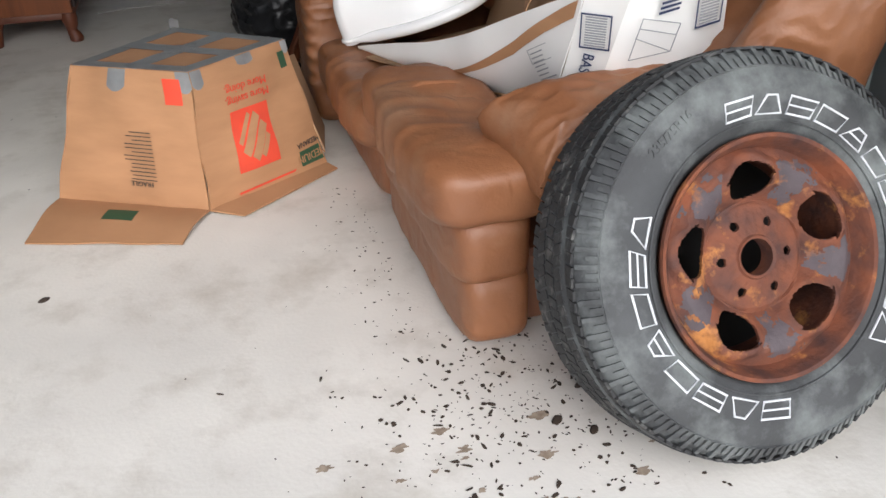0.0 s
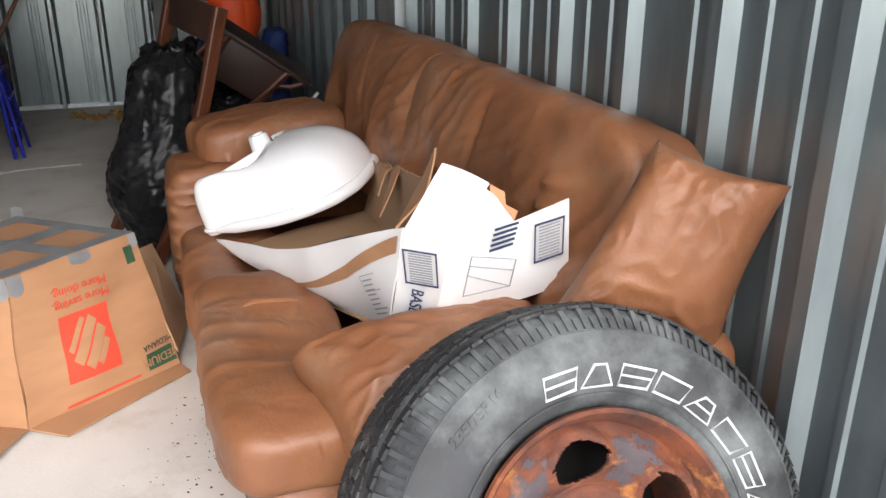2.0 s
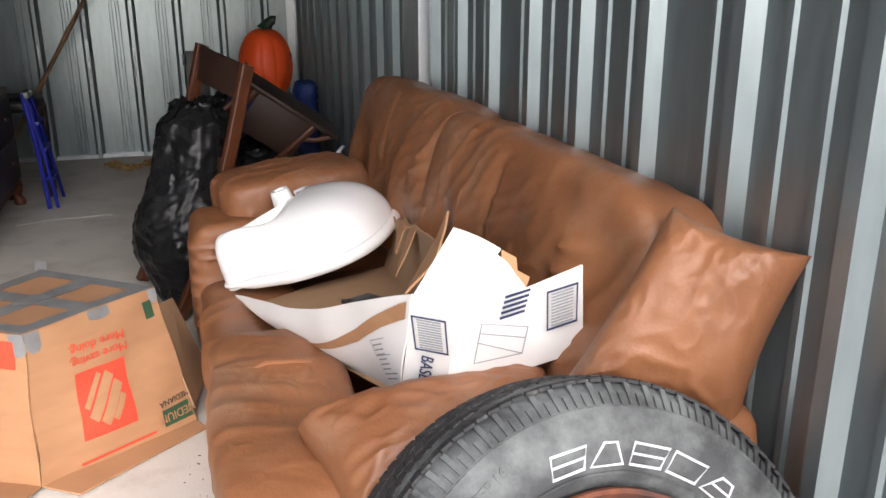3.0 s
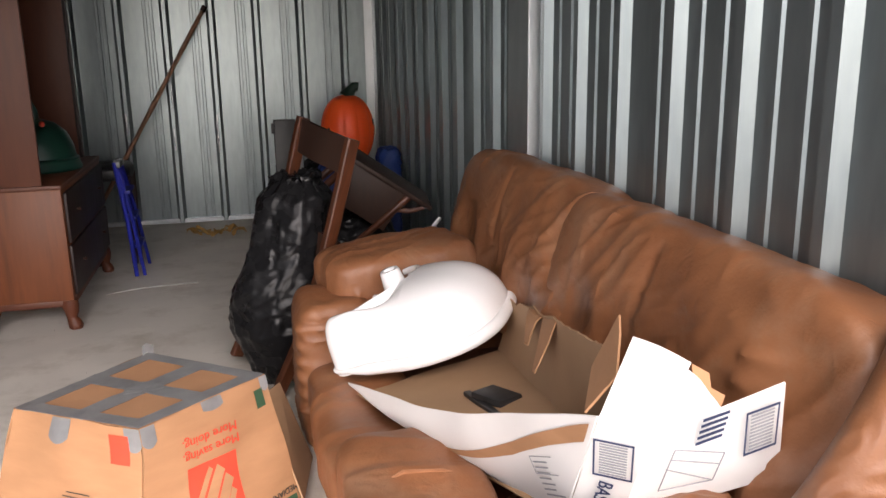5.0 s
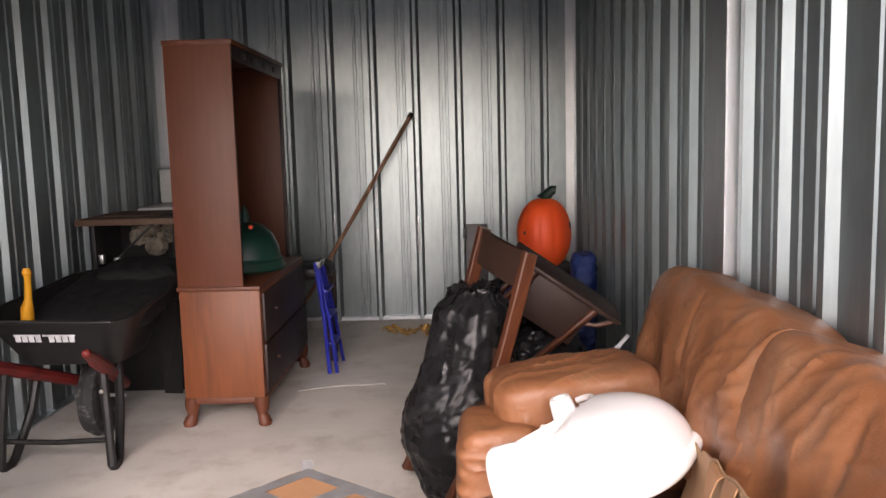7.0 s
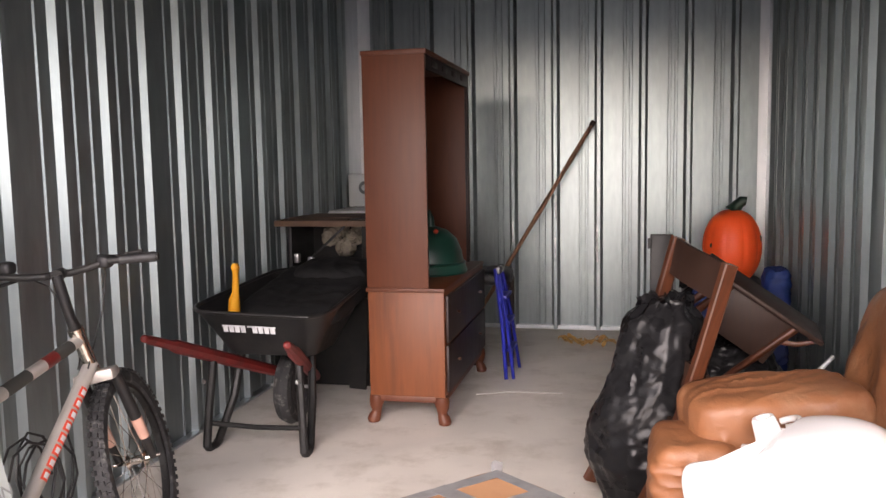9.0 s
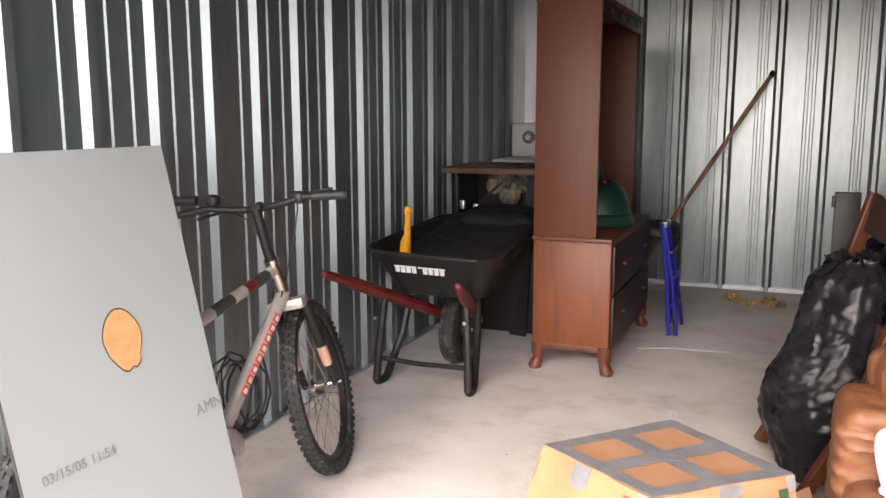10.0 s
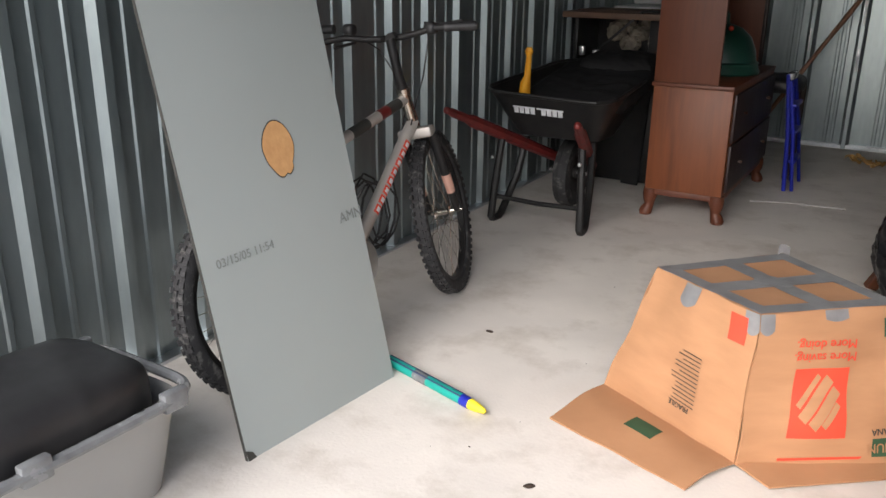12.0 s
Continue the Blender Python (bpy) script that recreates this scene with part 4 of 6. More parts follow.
# ---- cardboard moving box ----
def moving_box():
    t = thing("moving_box", (1.80, 3.42, 0.0), "brown moving carton upside down, taped with grey duct tape", "box")
    l, f, r, b = Vector((1.468, 3.43, 0.425)), Vector((1.808, 3.175, 0.442)), Vector((2.118, 3.49, 0.425)), Vector((1.778, 3.757, 0.428))
    bl, bf, br, bb = Vector((1.345, 3.385, 0.012)), Vector((1.802, 3.135, 0.012)), Vector((2.208, 3.385, 0.012)), Vector((1.86, 3.83, 0.012))
    TH = 0.005

    def face(p, q, s, w, amp, seed, name, label=""):
        def fn(u, v):
            a = p.lerp(q, u)
            c = w.lerp(s, u)
            k = a.lerp(c, v)
            nrm = (q - p).cross(w - p).normalized()
            return k - nrm * (amp * noise.noise(Vector((u * 3 + seed, v * 3, 0))) + 0.012 * math.sin(math.pi * v) * math.sin(math.pi * u))
        return part(name, patch(nb(), fn, 14, 10, TH), CARD, t, label), fn
    left, fl = face(l, f, bf, bl, 0.020, 1, "side_panel")
    right, fr = face(f, r, br, bf, 0.018, 5, "side_panel")
    face(r, b, bb, br, 0.012, 8, "side_panel")
    face(b, l, bl, bb, 0.012, 11, "side_panel")
    top = part("bottom_panel", slab(nb(), [l, f, r, b], TH), CARD, t)
    # tape: edges and cross
    up = Vector((0, 0, 0.0016))

    def strip(p, q, w, name="duct_tape"):
        d = (q - p).normalized()
        s = d.cross(Vector((0, 0, 1))).normalized() * w / 2
        def fn(u, v):
            k = p.lerp(q, u) + s * (2 * v - 1) * (1 + 0.12 * noise.noise(Vector((u * 9, p.x * 5, 0))))
            return k + up + Vector((0, 0, 0.001 * noise.noise(k * 40)))
        part(name, patch(nb(), fn, 16, 4, 0.0008), TAPE, t)
    mid = lambda a, c: (a + c) / 2
    cen = (l + f + r + b) / 4
    for p, q in ((l, f), (f, r), (r, b), (b, l)):
        inn = (cen - (p + q) / 2).normalized() * 0.022
        strip(p + inn, q + inn, 0.046)
    strip(mid(l, f), mid(r, b), 0.062)
    strip(mid(f, r) + Vector((0, 0, 0.0012)), mid(b, l) + Vector((0, 0, 0.0012)), 0.058)
    # tape wrapped over the edges
    for fn, u, w, h in ((fl, 0.42, 0.14, 0.16), (fl, 0.95, 0.10, 0.15), (fr, 0.05, 0.09, 0.13), (fr, 0.52, 0.16, 0.07), (fr, 0.96, 0.07, 0.10), (fl, 0.06, 0.05, 0.04)):
        def tp(a, c, fn=fn, u=u, w=w, h=h):
            uu = min(1, max(0, u + (a - 0.5) * w))
            p = fn(uu, c * h * (1 - 0.25 * (2 * a - 1) ** 2))
            out = (p - cen)
            out.z = 0
            return p + out.normalized() * 0.0068
        part("duct_tape", patch(nb(), tp, 6, 4, 0.0008), TAPE, t)

    part("duct_tape", patch(nb(), lambda a, c: b + Vector((0.030 * (a - 0.5), -0.012 + 0.030 * (a - 0.5), 0.004 + 0.030 * c + 0.006 * math.sin(5 * a))), 5, 4, 0.0010), TAPE, t, "loose end of tape standing up")
    part("duct_tape", patch(nb(), lambda a, c: cen + (r - l) * (a - 0.5) * 0.16 + (b - f) * (c - 0.5) * 0.13 + Vector((0, 0, 0.007 + 0.003 * noise.noise(Vector((a * 6, c * 6, 1))))), 14, 12, 0.0008), TAPE, t, "crumpled tape over the middle")
    # print on the right face
    def spot(fn, u, v):
        o = fn(u, v)
        x = (fn(u + 0.05, v) - fn(u - 0.05, v))
        y = (fn(u, v - 0.05) - fn(u, v + 0.05))
        return plane_frame(o, x, y) @ Matrix.Translation((0, 0, 0.0085))
    # the plane_frame z may look inwards: turn it out

    def outm(fn, u, v, turn=0):
        m = spot(fn, u, v)
        return m @ Matrix.Rotation(radians(turn), 4, "Z")

    def decal(fn, u0, u1, v0, v1, material, name, n=10, lift=0.0068):
        def g(a, c):
            p = fn(u0 + (u1 - u0) * a, v0 + (v1 - v0) * c)
            nrm = (fn(0.6, 0.5) - fn(0.4, 0.5)).cross(fn(0.5, 0.4) - fn(0.5, 0.6)).normalized()
            return p + nrm * lift
        return part(name, patch(nb(), g, n, n, 0.0006), material, t)
    decal(fr, 0.27, 0.61, 0.36, 0.82, INK_RED, "red_square")
    # diagonal pale bars in place of the store name
    for k, (w, ln) in enumerate(((0.05, 0.30), (0.10, 0.40), (0.10, 0.36), (0.06, 0.22))):
        off = (-0.155, -0.055, 0.065, 0.150)[k]
        def g(a, c, off=off, w=w, ln=ln):
            uu, vv = (a - 0.5) * ln, (c - 0.5) * w
            u = 0.44 + 0.62 * (uu * 0.62 + (vv + off) * 0.78)
            v = 0.59 + 0.86 * (uu * -0.78 + (vv + off) * 0.62)
            nrm = (fr(0.6, 0.5) - fr(0.4, 0.5)).cross(fr(0.5, 0.4) - fr(0.5, 0.6)).normalized()
            return fr(u, v) + nrm * 0.0085
        part("pale_bar", patch(nb(), g, 8, 2, 0.0005), CARD, t)
    words("More saving.\nMore doing.", 0.036, outm(fr, 0.44, 0.24, 180), "lettering", INK_RED, t)
    decal(fr, 0.78, 0.995, 0.83, 0.95, INK_GREEN, "green_band", 6)
    words("MEDIUM", 0.036, outm(fr, 0.885, 0.89, 180) @ Matrix.Translation((0, 0, 0.003)), "lettering", CARD, t)
    words("MEDIANA", 0.026, outm(fr, 0.885, 0.78, 180), "lettering", INK_DARK, t)
    part("print_line", bars(nb(), outm(fr, 0.50, 0.955, 180), 1, 0.26, 0.007, 0.01, 0.0), INK_RED, t)
    decal(fr, 0.86, 0.94, 0.07, 0.19, INK_GREEN, "round_mark", 4)
    # print on the left face
    decal(fl, 0.80, 0.93, 0.05, 0.23, INK_RED, "red_square", 6)
    mm = outm(fl, 0.58, 0.60, 180)
    part("print", bars(nb(), mm @ Matrix.Translation((0, 0.08, 0.006)), 13, 0.11, 0.0026, 0.0125, 0.35, 3), INK_DARK, t)
    words("FRAGILE", 0.022, outm(fl, 0.60, 0.815, 180) @ Matrix.Translation((0, 0, 0.004)), "lettering", INK_DARK, t)
    # flaps on the floor
    q1, q2 = Vector((1.715, 2.955, 0.004)), Vector((1.272, 3.108, 0.004))
    def flap(u, v):
        p = bl.lerp(bf, u).lerp(q2.lerp(q1, u), v)
        return p + Vector((0, 0, 0.014 * math.sin(math.pi * v) + 0.008 * noise.noise(Vector((u * 3, v * 2, 7)))))
    fp = part("flap", patch(nb(), flap, 12, 8, TH), CARD, t, "cardboard flap folded out on the floor")
    def gb(a, c):
        return flap(0.40 + 0.20 * a, 0.30 + 0.26 * c) + Vector((0, 0, 0.007))
    part("green_band", patch(nb(), gb, 5, 3, 0.0006), INK_GREEN, fp)
    part("flap", slab(nb(), [bf, br, br + Vector((0.03, -0.05, -0.006)), bf + Vector((0.10, -0.06, -0.006))], TH), CARD, t)
    part("flap", slab(nb(), [r + Vector((0.0, 0.0, -0.06)), br + Vector((0.0, 0.0, 0.05)), br + Vector((0.055, 0.36, 0.0)), r + Vector((0.05, 0.17, -0.10))], TH), CARD_IN, t, "side flap sagging outwards")


wheel()
sofa()
white_carton()
dark_strip()
basin()
moving_box()


# ---- hutch ----
def hutch():
    t = thing("hutch_cabinet", (1.04, 6.0, 0.0), "tall mahogany hutch with an open upper case and drawers", "cabinet")
    y0, y1 = 5.43, 6.62
    M, D = MAHOGANY, MAHOGANY_SHADE
    # lower body takes the paler copy, coloured as the better lit part
    body = part("lower_body", boxed((0.835, y0, 0.15), (1.245, y1, 0.705), 0.004), MAHOGANY_LIT, t)
    part("base_top", boxed((0.825, y0 - 0.008, 0.705), (1.250, y1 + 0.008, 0.728), 0.005), M, t)
    part("apron", boxed((0.838, y0 + 0.004, 0.118), (1.242, y0 + 0.022, 0.15), 0.004), M, t)
    part("apron", boxed((1.225, y0 + 0.004, 0.118), (1.243, y1 - 0.004, 0.15), 0.004), M, t)
    # drawer fronts face away from the door: their shade is in the colour
    for k in range(2):
        z0 = 0.17 + 0.265 * k
        d = part("drawer", boxed((1.245, y0 + 0.03, z0), (1.262, y1 - 0.03, z0 + 0.25), 0.006), D, t)
        for y in (y0 + 0.26, y1 - 0.26):
            part("knob", lathe(nb(), [(0.0, 0.02), (0.007, 0.018), (0.009, 0.013), (0.005, 0.007), (0.006, 0.0)], 14, Matrix.Translation((1.262, y, z0 + 0.13)) @ Matrix.Rotation(radians(90), 4, "Y")), WALNUT, d, "small round dark knob")
    # carved legs
    for x, sx in ((0.862, -1), (1.218, 1)):
        for y in (y0 + 0.03, y1 - 0.03):
            bm = tube(nb(), [(x, y, 0.15), (x, y, 0.115), (x + 0.004 * sx, y, 0.085), (x + 0.002 * sx, y, 0.055), (x + 0.012 * sx, y - 0.006, 0.03), (x + 0.018 * sx, y - 0.01, 0.012), (x + 0.018 * sx, y - 0.01, 0.0)],
                      [0.038, 0.042, 0.034, 0.026, 0.033, 0.036, 0.030], 12)
            part("leg", bm, MAHOGANY, t, "carved cabriole leg")
    # upper case, open at the front
    u = part("upper_side", boxed((0.832, y0, 0.728), (1.165, y0 + 0.02, 1.93), 0.003), M, t)
    part("upper_side", boxed((0.832, y1 - 0.02, 0.728), (1.165, y1, 1.93), 0.003), M, t)
    # back panel, fascia and stile coloured near black for the shade inside the case
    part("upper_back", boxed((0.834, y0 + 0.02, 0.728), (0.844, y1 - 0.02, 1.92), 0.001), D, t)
    part("upper_top", boxed((0.828, y0 - 0.006, 1.925), (1.175, y1 + 0.006, 1.950), 0.005), M, t)
    part("fascia", boxed((1.150, y0 + 0.02, 1.850), (1.168, y1 - 0.02, 1.925), 0.003), D, t)
    for k in range(4):
        y = y0 + 0.2 + 0.26 * k
        part("fascia_moulding", boxed((1.168, y - 0.07, 1.872), (1.173, y + 0.07, 1.905), 0.003), D, t)
    part("stile", boxed((1.148, y1 - 0.055, 0.728), (1.166, y1 - 0.02, 1.85), 0.003), D, t)


def green_dome():
    c = Matrix.Translation((1.03, 6.05, 0.73))
    t = thing("plant_cloche", (1.03, 6.05, 0.73), "dark green plastic dome standing in the hutch", "container")
    part("dome", lathe(nb(), [(0.215, 0.0), (0.22, 0.012), (0.205, 0.05), (0.21, 0.062), (0.195, 0.07), (0.185, 0.13), (0.155, 0.20), (0.10, 0.25), (0.045, 0.27), (0.0, 0.272)], 48, c), GREENDOME, t)
    part("peak", tube(nb(), [(1.03, 6.05, 0.99), (1.035, 6.04, 1.05), (1.03, 6.04, 1.10)], [0.03, 0.022, 0.004], 10), GREENDOME, t)
    part("knob", puff(nb(), (1.10, 5.90, 0.985), (0.03, 0.03, 0.03), e=1, wr=0), INK_RED, t, "small red bobble")


# ---- chairs ----
def beam(pts, w, d):
    """A squared wooden post through points, w along x and d along y, its edges eased."""
    bm = nb()
    e = 0.005
    ring = [(-w / 2 + e, -d / 2), (w / 2 - e, -d / 2), (w / 2, -d / 2 + e), (w / 2, d / 2 - e), (w / 2 - e, d / 2), (-w / 2 + e, d / 2), (-w / 2, d / 2 - e), (-w / 2, -d / 2 + e)]
    rows = [[bm.verts.new((x + a, y + b, z)) for a, b in ring] for x, y, z in pts]
    for A, B in zip(rows, rows[1:]):
        for k in range(8):
            bm.faces.new((A[k], A[(k + 1) % 8], B[(k + 1) % 8], B[k]))
    bm.faces.new(rows[0][::-1])
    bm.faces.new(rows[-1])
    return bm


def chair_mesh(name):
    """Dining chair in its own frame: x sideways, y forward, z up, standing on the floor."""
    t = thing(name, (0, 0, 0), "dark-stained wooden dining chair with a broad top rail", "chair")
    for sx in (-1, 1):
        x = 0.205 * sx
        part("back_post", beam([(x, -0.03, 0.0), (x, 0.0, 0.25), (x, 0.0, 0.47), (x, -0.02, 0.75), (x, -0.05, 1.06)], 0.036, 0.050), WALNUT, t, local=True)
        part("front_leg", tube(nb(), [(x * 1.05, 0.43, 0.0), (x * 1.05, 0.42, 0.42)], [0.015, 0.021], 10), WALNUT, t, local=True)
        part("side_rail", boxed((x - 0.011, 0.0, 0.385), (x + 0.011, 0.42, 0.435), 0.003), WALNUT, t, local=True)
    part("front_rail", boxed((-0.205, 0.41, 0.385), (0.205, 0.432, 0.435), 0.003), WALNUT, t, local=True)
    part("seat", boxed((-0.225, -0.01, 0.435), (0.225, 0.455, 0.462), 0.009), WALNUT_DK, t, local=True)

    def rail(z0, z1, ya):
        def fn(u, v):
            x = -0.20 + 0.40 * u
            z = z0 + (z1 - z0) * v
            return (x, ya - 0.05 * (z - 0.75) / 0.3 - 0.022 * math.sin(math.pi * u), z)
        return patch(nb(), fn, 12, 2, 0.018)
    part("top_rail", rail(0.92, 1.055, -0.012), WALNUT_DK, t, "broad dark top rail", local=True)
    part("lower_rail", rail(0.52, 0.66, 0.012), WALNUT_DK, t, local=True)
    return t


def chairs():
    a = chair_mesh("dining_chair")
    # leaning with its posts against the sofa arm
    p = Vector((0.337, -0.01, 0.941)).normalized()
    foot, lat = Vector((2.167, 4.267, 0.0)), Vector((-0.36, 0.92, 0.13))
    lat = (lat - p * lat.dot(p)).normalized()
    x = -lat
    R = Matrix((x, p.cross(x), p)).transposed().to_4x4()
    o = foot - (R @ Vector((0.205, -0.03, 0.0)))
    a.matrix_world = Matrix.Translation(o + Vector((0, 0, 0.012))) @ R


def tipped_stool():
    """A small wooden table lying tipped on the bags behind the sofa."""
    d = Vector((0.82, 0.0, -0.57)).normalized()
    w = Vector((0.10, 0.98, 0.12))
    w = (w - d * w.dot(d)).normalized()
    S = Vector((2.56, 4.97, 0.872))
    R = Matrix((d, w, d.cross(w))).transposed().to_4x4()
    up = 1 if (d.cross(w)).z > 0 else -1
    m = Matrix.Translation(S) @ R
    t = thing("side_table", (2.75, 5.1, 0.0), "small dark wooden table tipped over on the rubbish bags", "table")
    part("tabletop", box(nb(), (-0.06, 0.0, -0.012), (0.50, 0.26, 0.012), 0.008, m), WALNUT_DK, t)
    leg = Vector((-0.10, 0.0, -0.40 * up))
    for x in (0.06, 0.38):
        for y in (0.03, 0.23):
            a = Vector((x, y, 0))
            part("leg", tube(nb(), [m @ a, m @ (a + leg)], [0.020, 0.015], 10), WALNUT, t)
    part("apron", box(nb(), (0.07, 0.025, -0.22 * up if up > 0 else 0.0), (0.37, 0.04, 0.0 if up > 0 else 0.22), 0.003, m), WALNUT_DK, t)
    part("apron", box(nb(), (0.07, 0.22, -0.10 * up if up > 0 else 0.0), (0.37, 0.235, 0.0 if up > 0 else 0.10), 0.003, m), WALNUT_DK, t)
    part("brace", tube(nb(), [m @ Vector((0.36, 0.03, -0.10 * up)), m @ Vector((0.42, 0.03, -0.07 * up)), m @ Vector((0.47, 0.03, -0.015 * up))], 0.012, 8), WALNUT, t, "curved wooden brace")


# ---- bags ----
def bag(name, c, s, seed, label, tuft=True, lean=(0, 0), full=False):
    t = thing(name, (c[0], c[1], 0.0), label, "rubbish bag", "black rubbish bags")
    bm = nb()
    NU, NV = 128, 110
    rows = []
    for j in range(NV + 1):
        q = j / NV
        row = []
        for i in range(NU):
            u = 2 * math.pi * i / NU
            rad = (math.sin(math.pi * min(1, 0.12 + q * 0.86)) ** 0.42) * (1.05 - 0.22 * q)
            if full:
                ks = ((0.0, 0.42), (0.06, 0.60), (0.28, 0.98), (0.48, 1.05), (0.72, 0.90), (0.90, 0.80), (1.0, 0.50))
                for (qa, ra), (qb, rb) in zip(ks, ks[1:]):
                    if qa <= q <= qb:
                        e_ = (q - qa) / (qb - qa)
                        rad = ra + (rb - ra) * e_ * e_ * (3 - 2 * e_) if rb < ra else ra + (rb - ra) * e_
            elif q > 0.86:
                rad *= 1 - 0.75 * ((q - 0.86) / 0.14) ** 0.7
            p = Vector((math.cos(u) * rad, math.sin(u) * rad, 0))
            k = Vector((math.cos(u) * 1.6, math.sin(u) * 1.6, q * 3.2)) + Vector((seed * 5.1, seed, 0))
            fold = 0.15 * noise.noise(k * 1.0) + 0.045 * (1 - 2 * abs(noise.noise(k * 1.9))) + 0.030 * (1 - 2 * abs(noise.noise(Vector((k.x, k.y, k.z * 2.2)) * 2.6)))
            fold += 0.028 * (1 - 2 * abs(noise.noise(Vector((k.x * 1.3, k.y * 1.3, k.z * 4.0 + 0.8 * k.x))))) + 0.013 * (1 - 2 * abs(noise.noise(Vector((k.x * 3.0, k.y * 3.0, k.z * 9.0)))))
            sag = 0.25 * math.exp(-((q - 0.25) / 0.25) ** 2)
            f = 1 + fold + sag * 0.4
            z = q * s[2] * (1 + 0.03 * noise.noise(k * 2))
            row.append(bm.verts.new((c[0] + p.x * s[0] / 2 * f + lean[0] * q, c[1] + p.y * s[1] / 2 * f + lean[1] * q, max(0.003, z))))
        rows.append(row)
    for j in range(NV):
        for i in range(NU):
            k = (i + 1) % NU
            bm.faces.new((rows[j][i], rows[j][k], rows[j + 1][k], rows[j + 1][i]))
    bm.faces.new(rows[0][::-1])
    bm.faces.new(rows[-1])
    part("sack", bm, BLACKBAG, t)
    if tuft:
        bm = nb()
        for k in range(5):
            a = k * 1.3 + seed
            top = Vector((c[0] + lean[0], c[1] + lean[1], s[2] * 0.97))
            d = Vector((math.cos(a), math.sin(a), 0))
            e = Vector((-d.y, d.x, 0))
            def fn(u, v, d=d, e=e, top=top, k=k):
                return top + d * (0.02 + 0.08 * u) + e * (v - 0.5) * (0.05 + 0.08 * u) + Vector((0, 0, 0.03 * math.sin(2.4 * u) + 0.025 * math.sin(9 * v + k + 3 * u)))
            patch(bm, fn, 6, 8, 0.0012)
        part("gathered_neck", bm, BLACKBAG, t, "gathered loose plastic at the bag's neck")


def bags():
    bag("rubbish_bag", (2.195, 4.50, 0), (0.37, 0.33, 0.84), 1.0, "full black plastic rubbish bag slumped beside the chair", lean=(0.12, 0.05), full=True)
    bag("rubbish_bag", (2.62, 5.30, 0), (0.52, 0.55, 0.62), 2.0, "black plastic rubbish bag behind the sofa", lean=(0.02, 0.02))
    bag("rubbish_bag", (2.55, 5.95, 0), (0.5, 0.5, 0.70), 3.0, "black plastic rubbish bag in the back corner", lean=(0.0, 0.02))


# ---- back corner ----
def pumpkin():
    c = Vector((2.885, 7.35, 0.755))
    t = thing("plastic_pumpkin", (2.885, 7.35, 0.49), "large orange plastic pumpkin with a dark stem", "decoration")
    bm = nb()
    NU, NV = 96, 40
    rows = []
    for j in range(NV + 1):
        v = -math.pi / 2 + math.pi * j / NV
        row = []
        for i in range(NU):
            u = 2 * math.pi * i / NU
            rib = 1 - 0.045 * (1 - abs(math.sin(u * 5))) ** 2 * math.cos(v)
            r = 0.198 * math.cos(v) ** 0.85 * rib if abs(math.cos(v)) > 1e-6 else 0.0
            row.append(bm.verts.new(c + Vector((r * math.cos(u), r * math.sin(u), 0.262 * math.sin(v)))))
        rows.append(row)
    for j in range(NV):
        for i in range(NU):
            k = (i + 1) % NU
            bm.faces.new((rows[j][i], rows[j][k], rows[j + 1][k], rows[j + 1][i]))
    bmesh.ops.remove_doubles(bm, verts=bm.verts, dist=1e-5)
    part("shell", bm, ORANGE, t)
    part("stem", tube(nb(), [c + Vector((0, 0, 0.245)), c + Vector((0.03, 0, 0.29)), c + Vector((0.06, -0.01, 0.32)), c + Vector((0.085, -0.01, 0.315))], [0.06, 0.04, 0.034, 0.036], 10), GREENSTEM, t)
    part("dark_mark", puff(nb(), c + Vector((0.175, -0.07, 0.06)), (0.02, 0.03, 0.06), e=0.9, wr=0), GREENSTEM, t)
    part("dark_mark", puff(nb(), c + Vector((-0.15, -0.12, 0.02)), (0.02, 0.02, 0.03), e=0.9, wr=0), GREENSTEM, t)
    # what it stands on
    bm = boxed((2.60, 7.10, 0.0), (3.12, 7.75, 0.50), 0.02)
    solo("storage_bin", bm, BLACKPLASTIC, (2.86, 7.4, 0.0), "black plastic storage bin under the pumpkin", "bin")
    bm = puff(nb(), (3.07, 6.72, 0.34), (0.13, 0.18, 0.68), e=0.30, wr=0.020, wf=9, seed=4)
    solo("blue_bag", bm, BLUEBAG, (3.06, 6.72, 0.0), "crumpled bright blue plastic bag against the wall", "bag")
    bm = puff(nb(), (2.62, 5.62, 0.66), (0.22, 0.2, 0.18), e=0.6, wr=0.03, wf=8, seed=7)
    solo("blue_bag", bm, BLUEBAG, (2.62, 5.62, 0.58), "small blue plastic bundle lying on a rubbish bag", "bag")
    t = thing("folded_table", (2.42, 6.25, 0.0), "dark grey folded table standing behind the bags", "table")
    part("tabletop", box(nb(), (2.30, 6.22, 0.0), (2.43, 6.25, 0.94), 0.004, pose(0, 0, 0)), BLACKPAINT, t)
    part("catch", boxed((2.285, 6.20, 0.86), (2.305, 6.222, 0.92), 0.003), BLACKPLASTIC, t)
    bm = tube(nb(), [(2.84, 4.72, 0.47), (2.90, 4.74, 0.53), (2.96, 4.76, 0.59)], 0.009, 8)
    tube(bm, [(2.84, 4.72, 0.47), (2.80, 4.70, 0.0)], 0.009, 8)
    solo("white_rod", bm, WHITE_ENAMEL, (2.85, 4.72, 0.0), "thin bent white metal rod among the clutter", "rod")


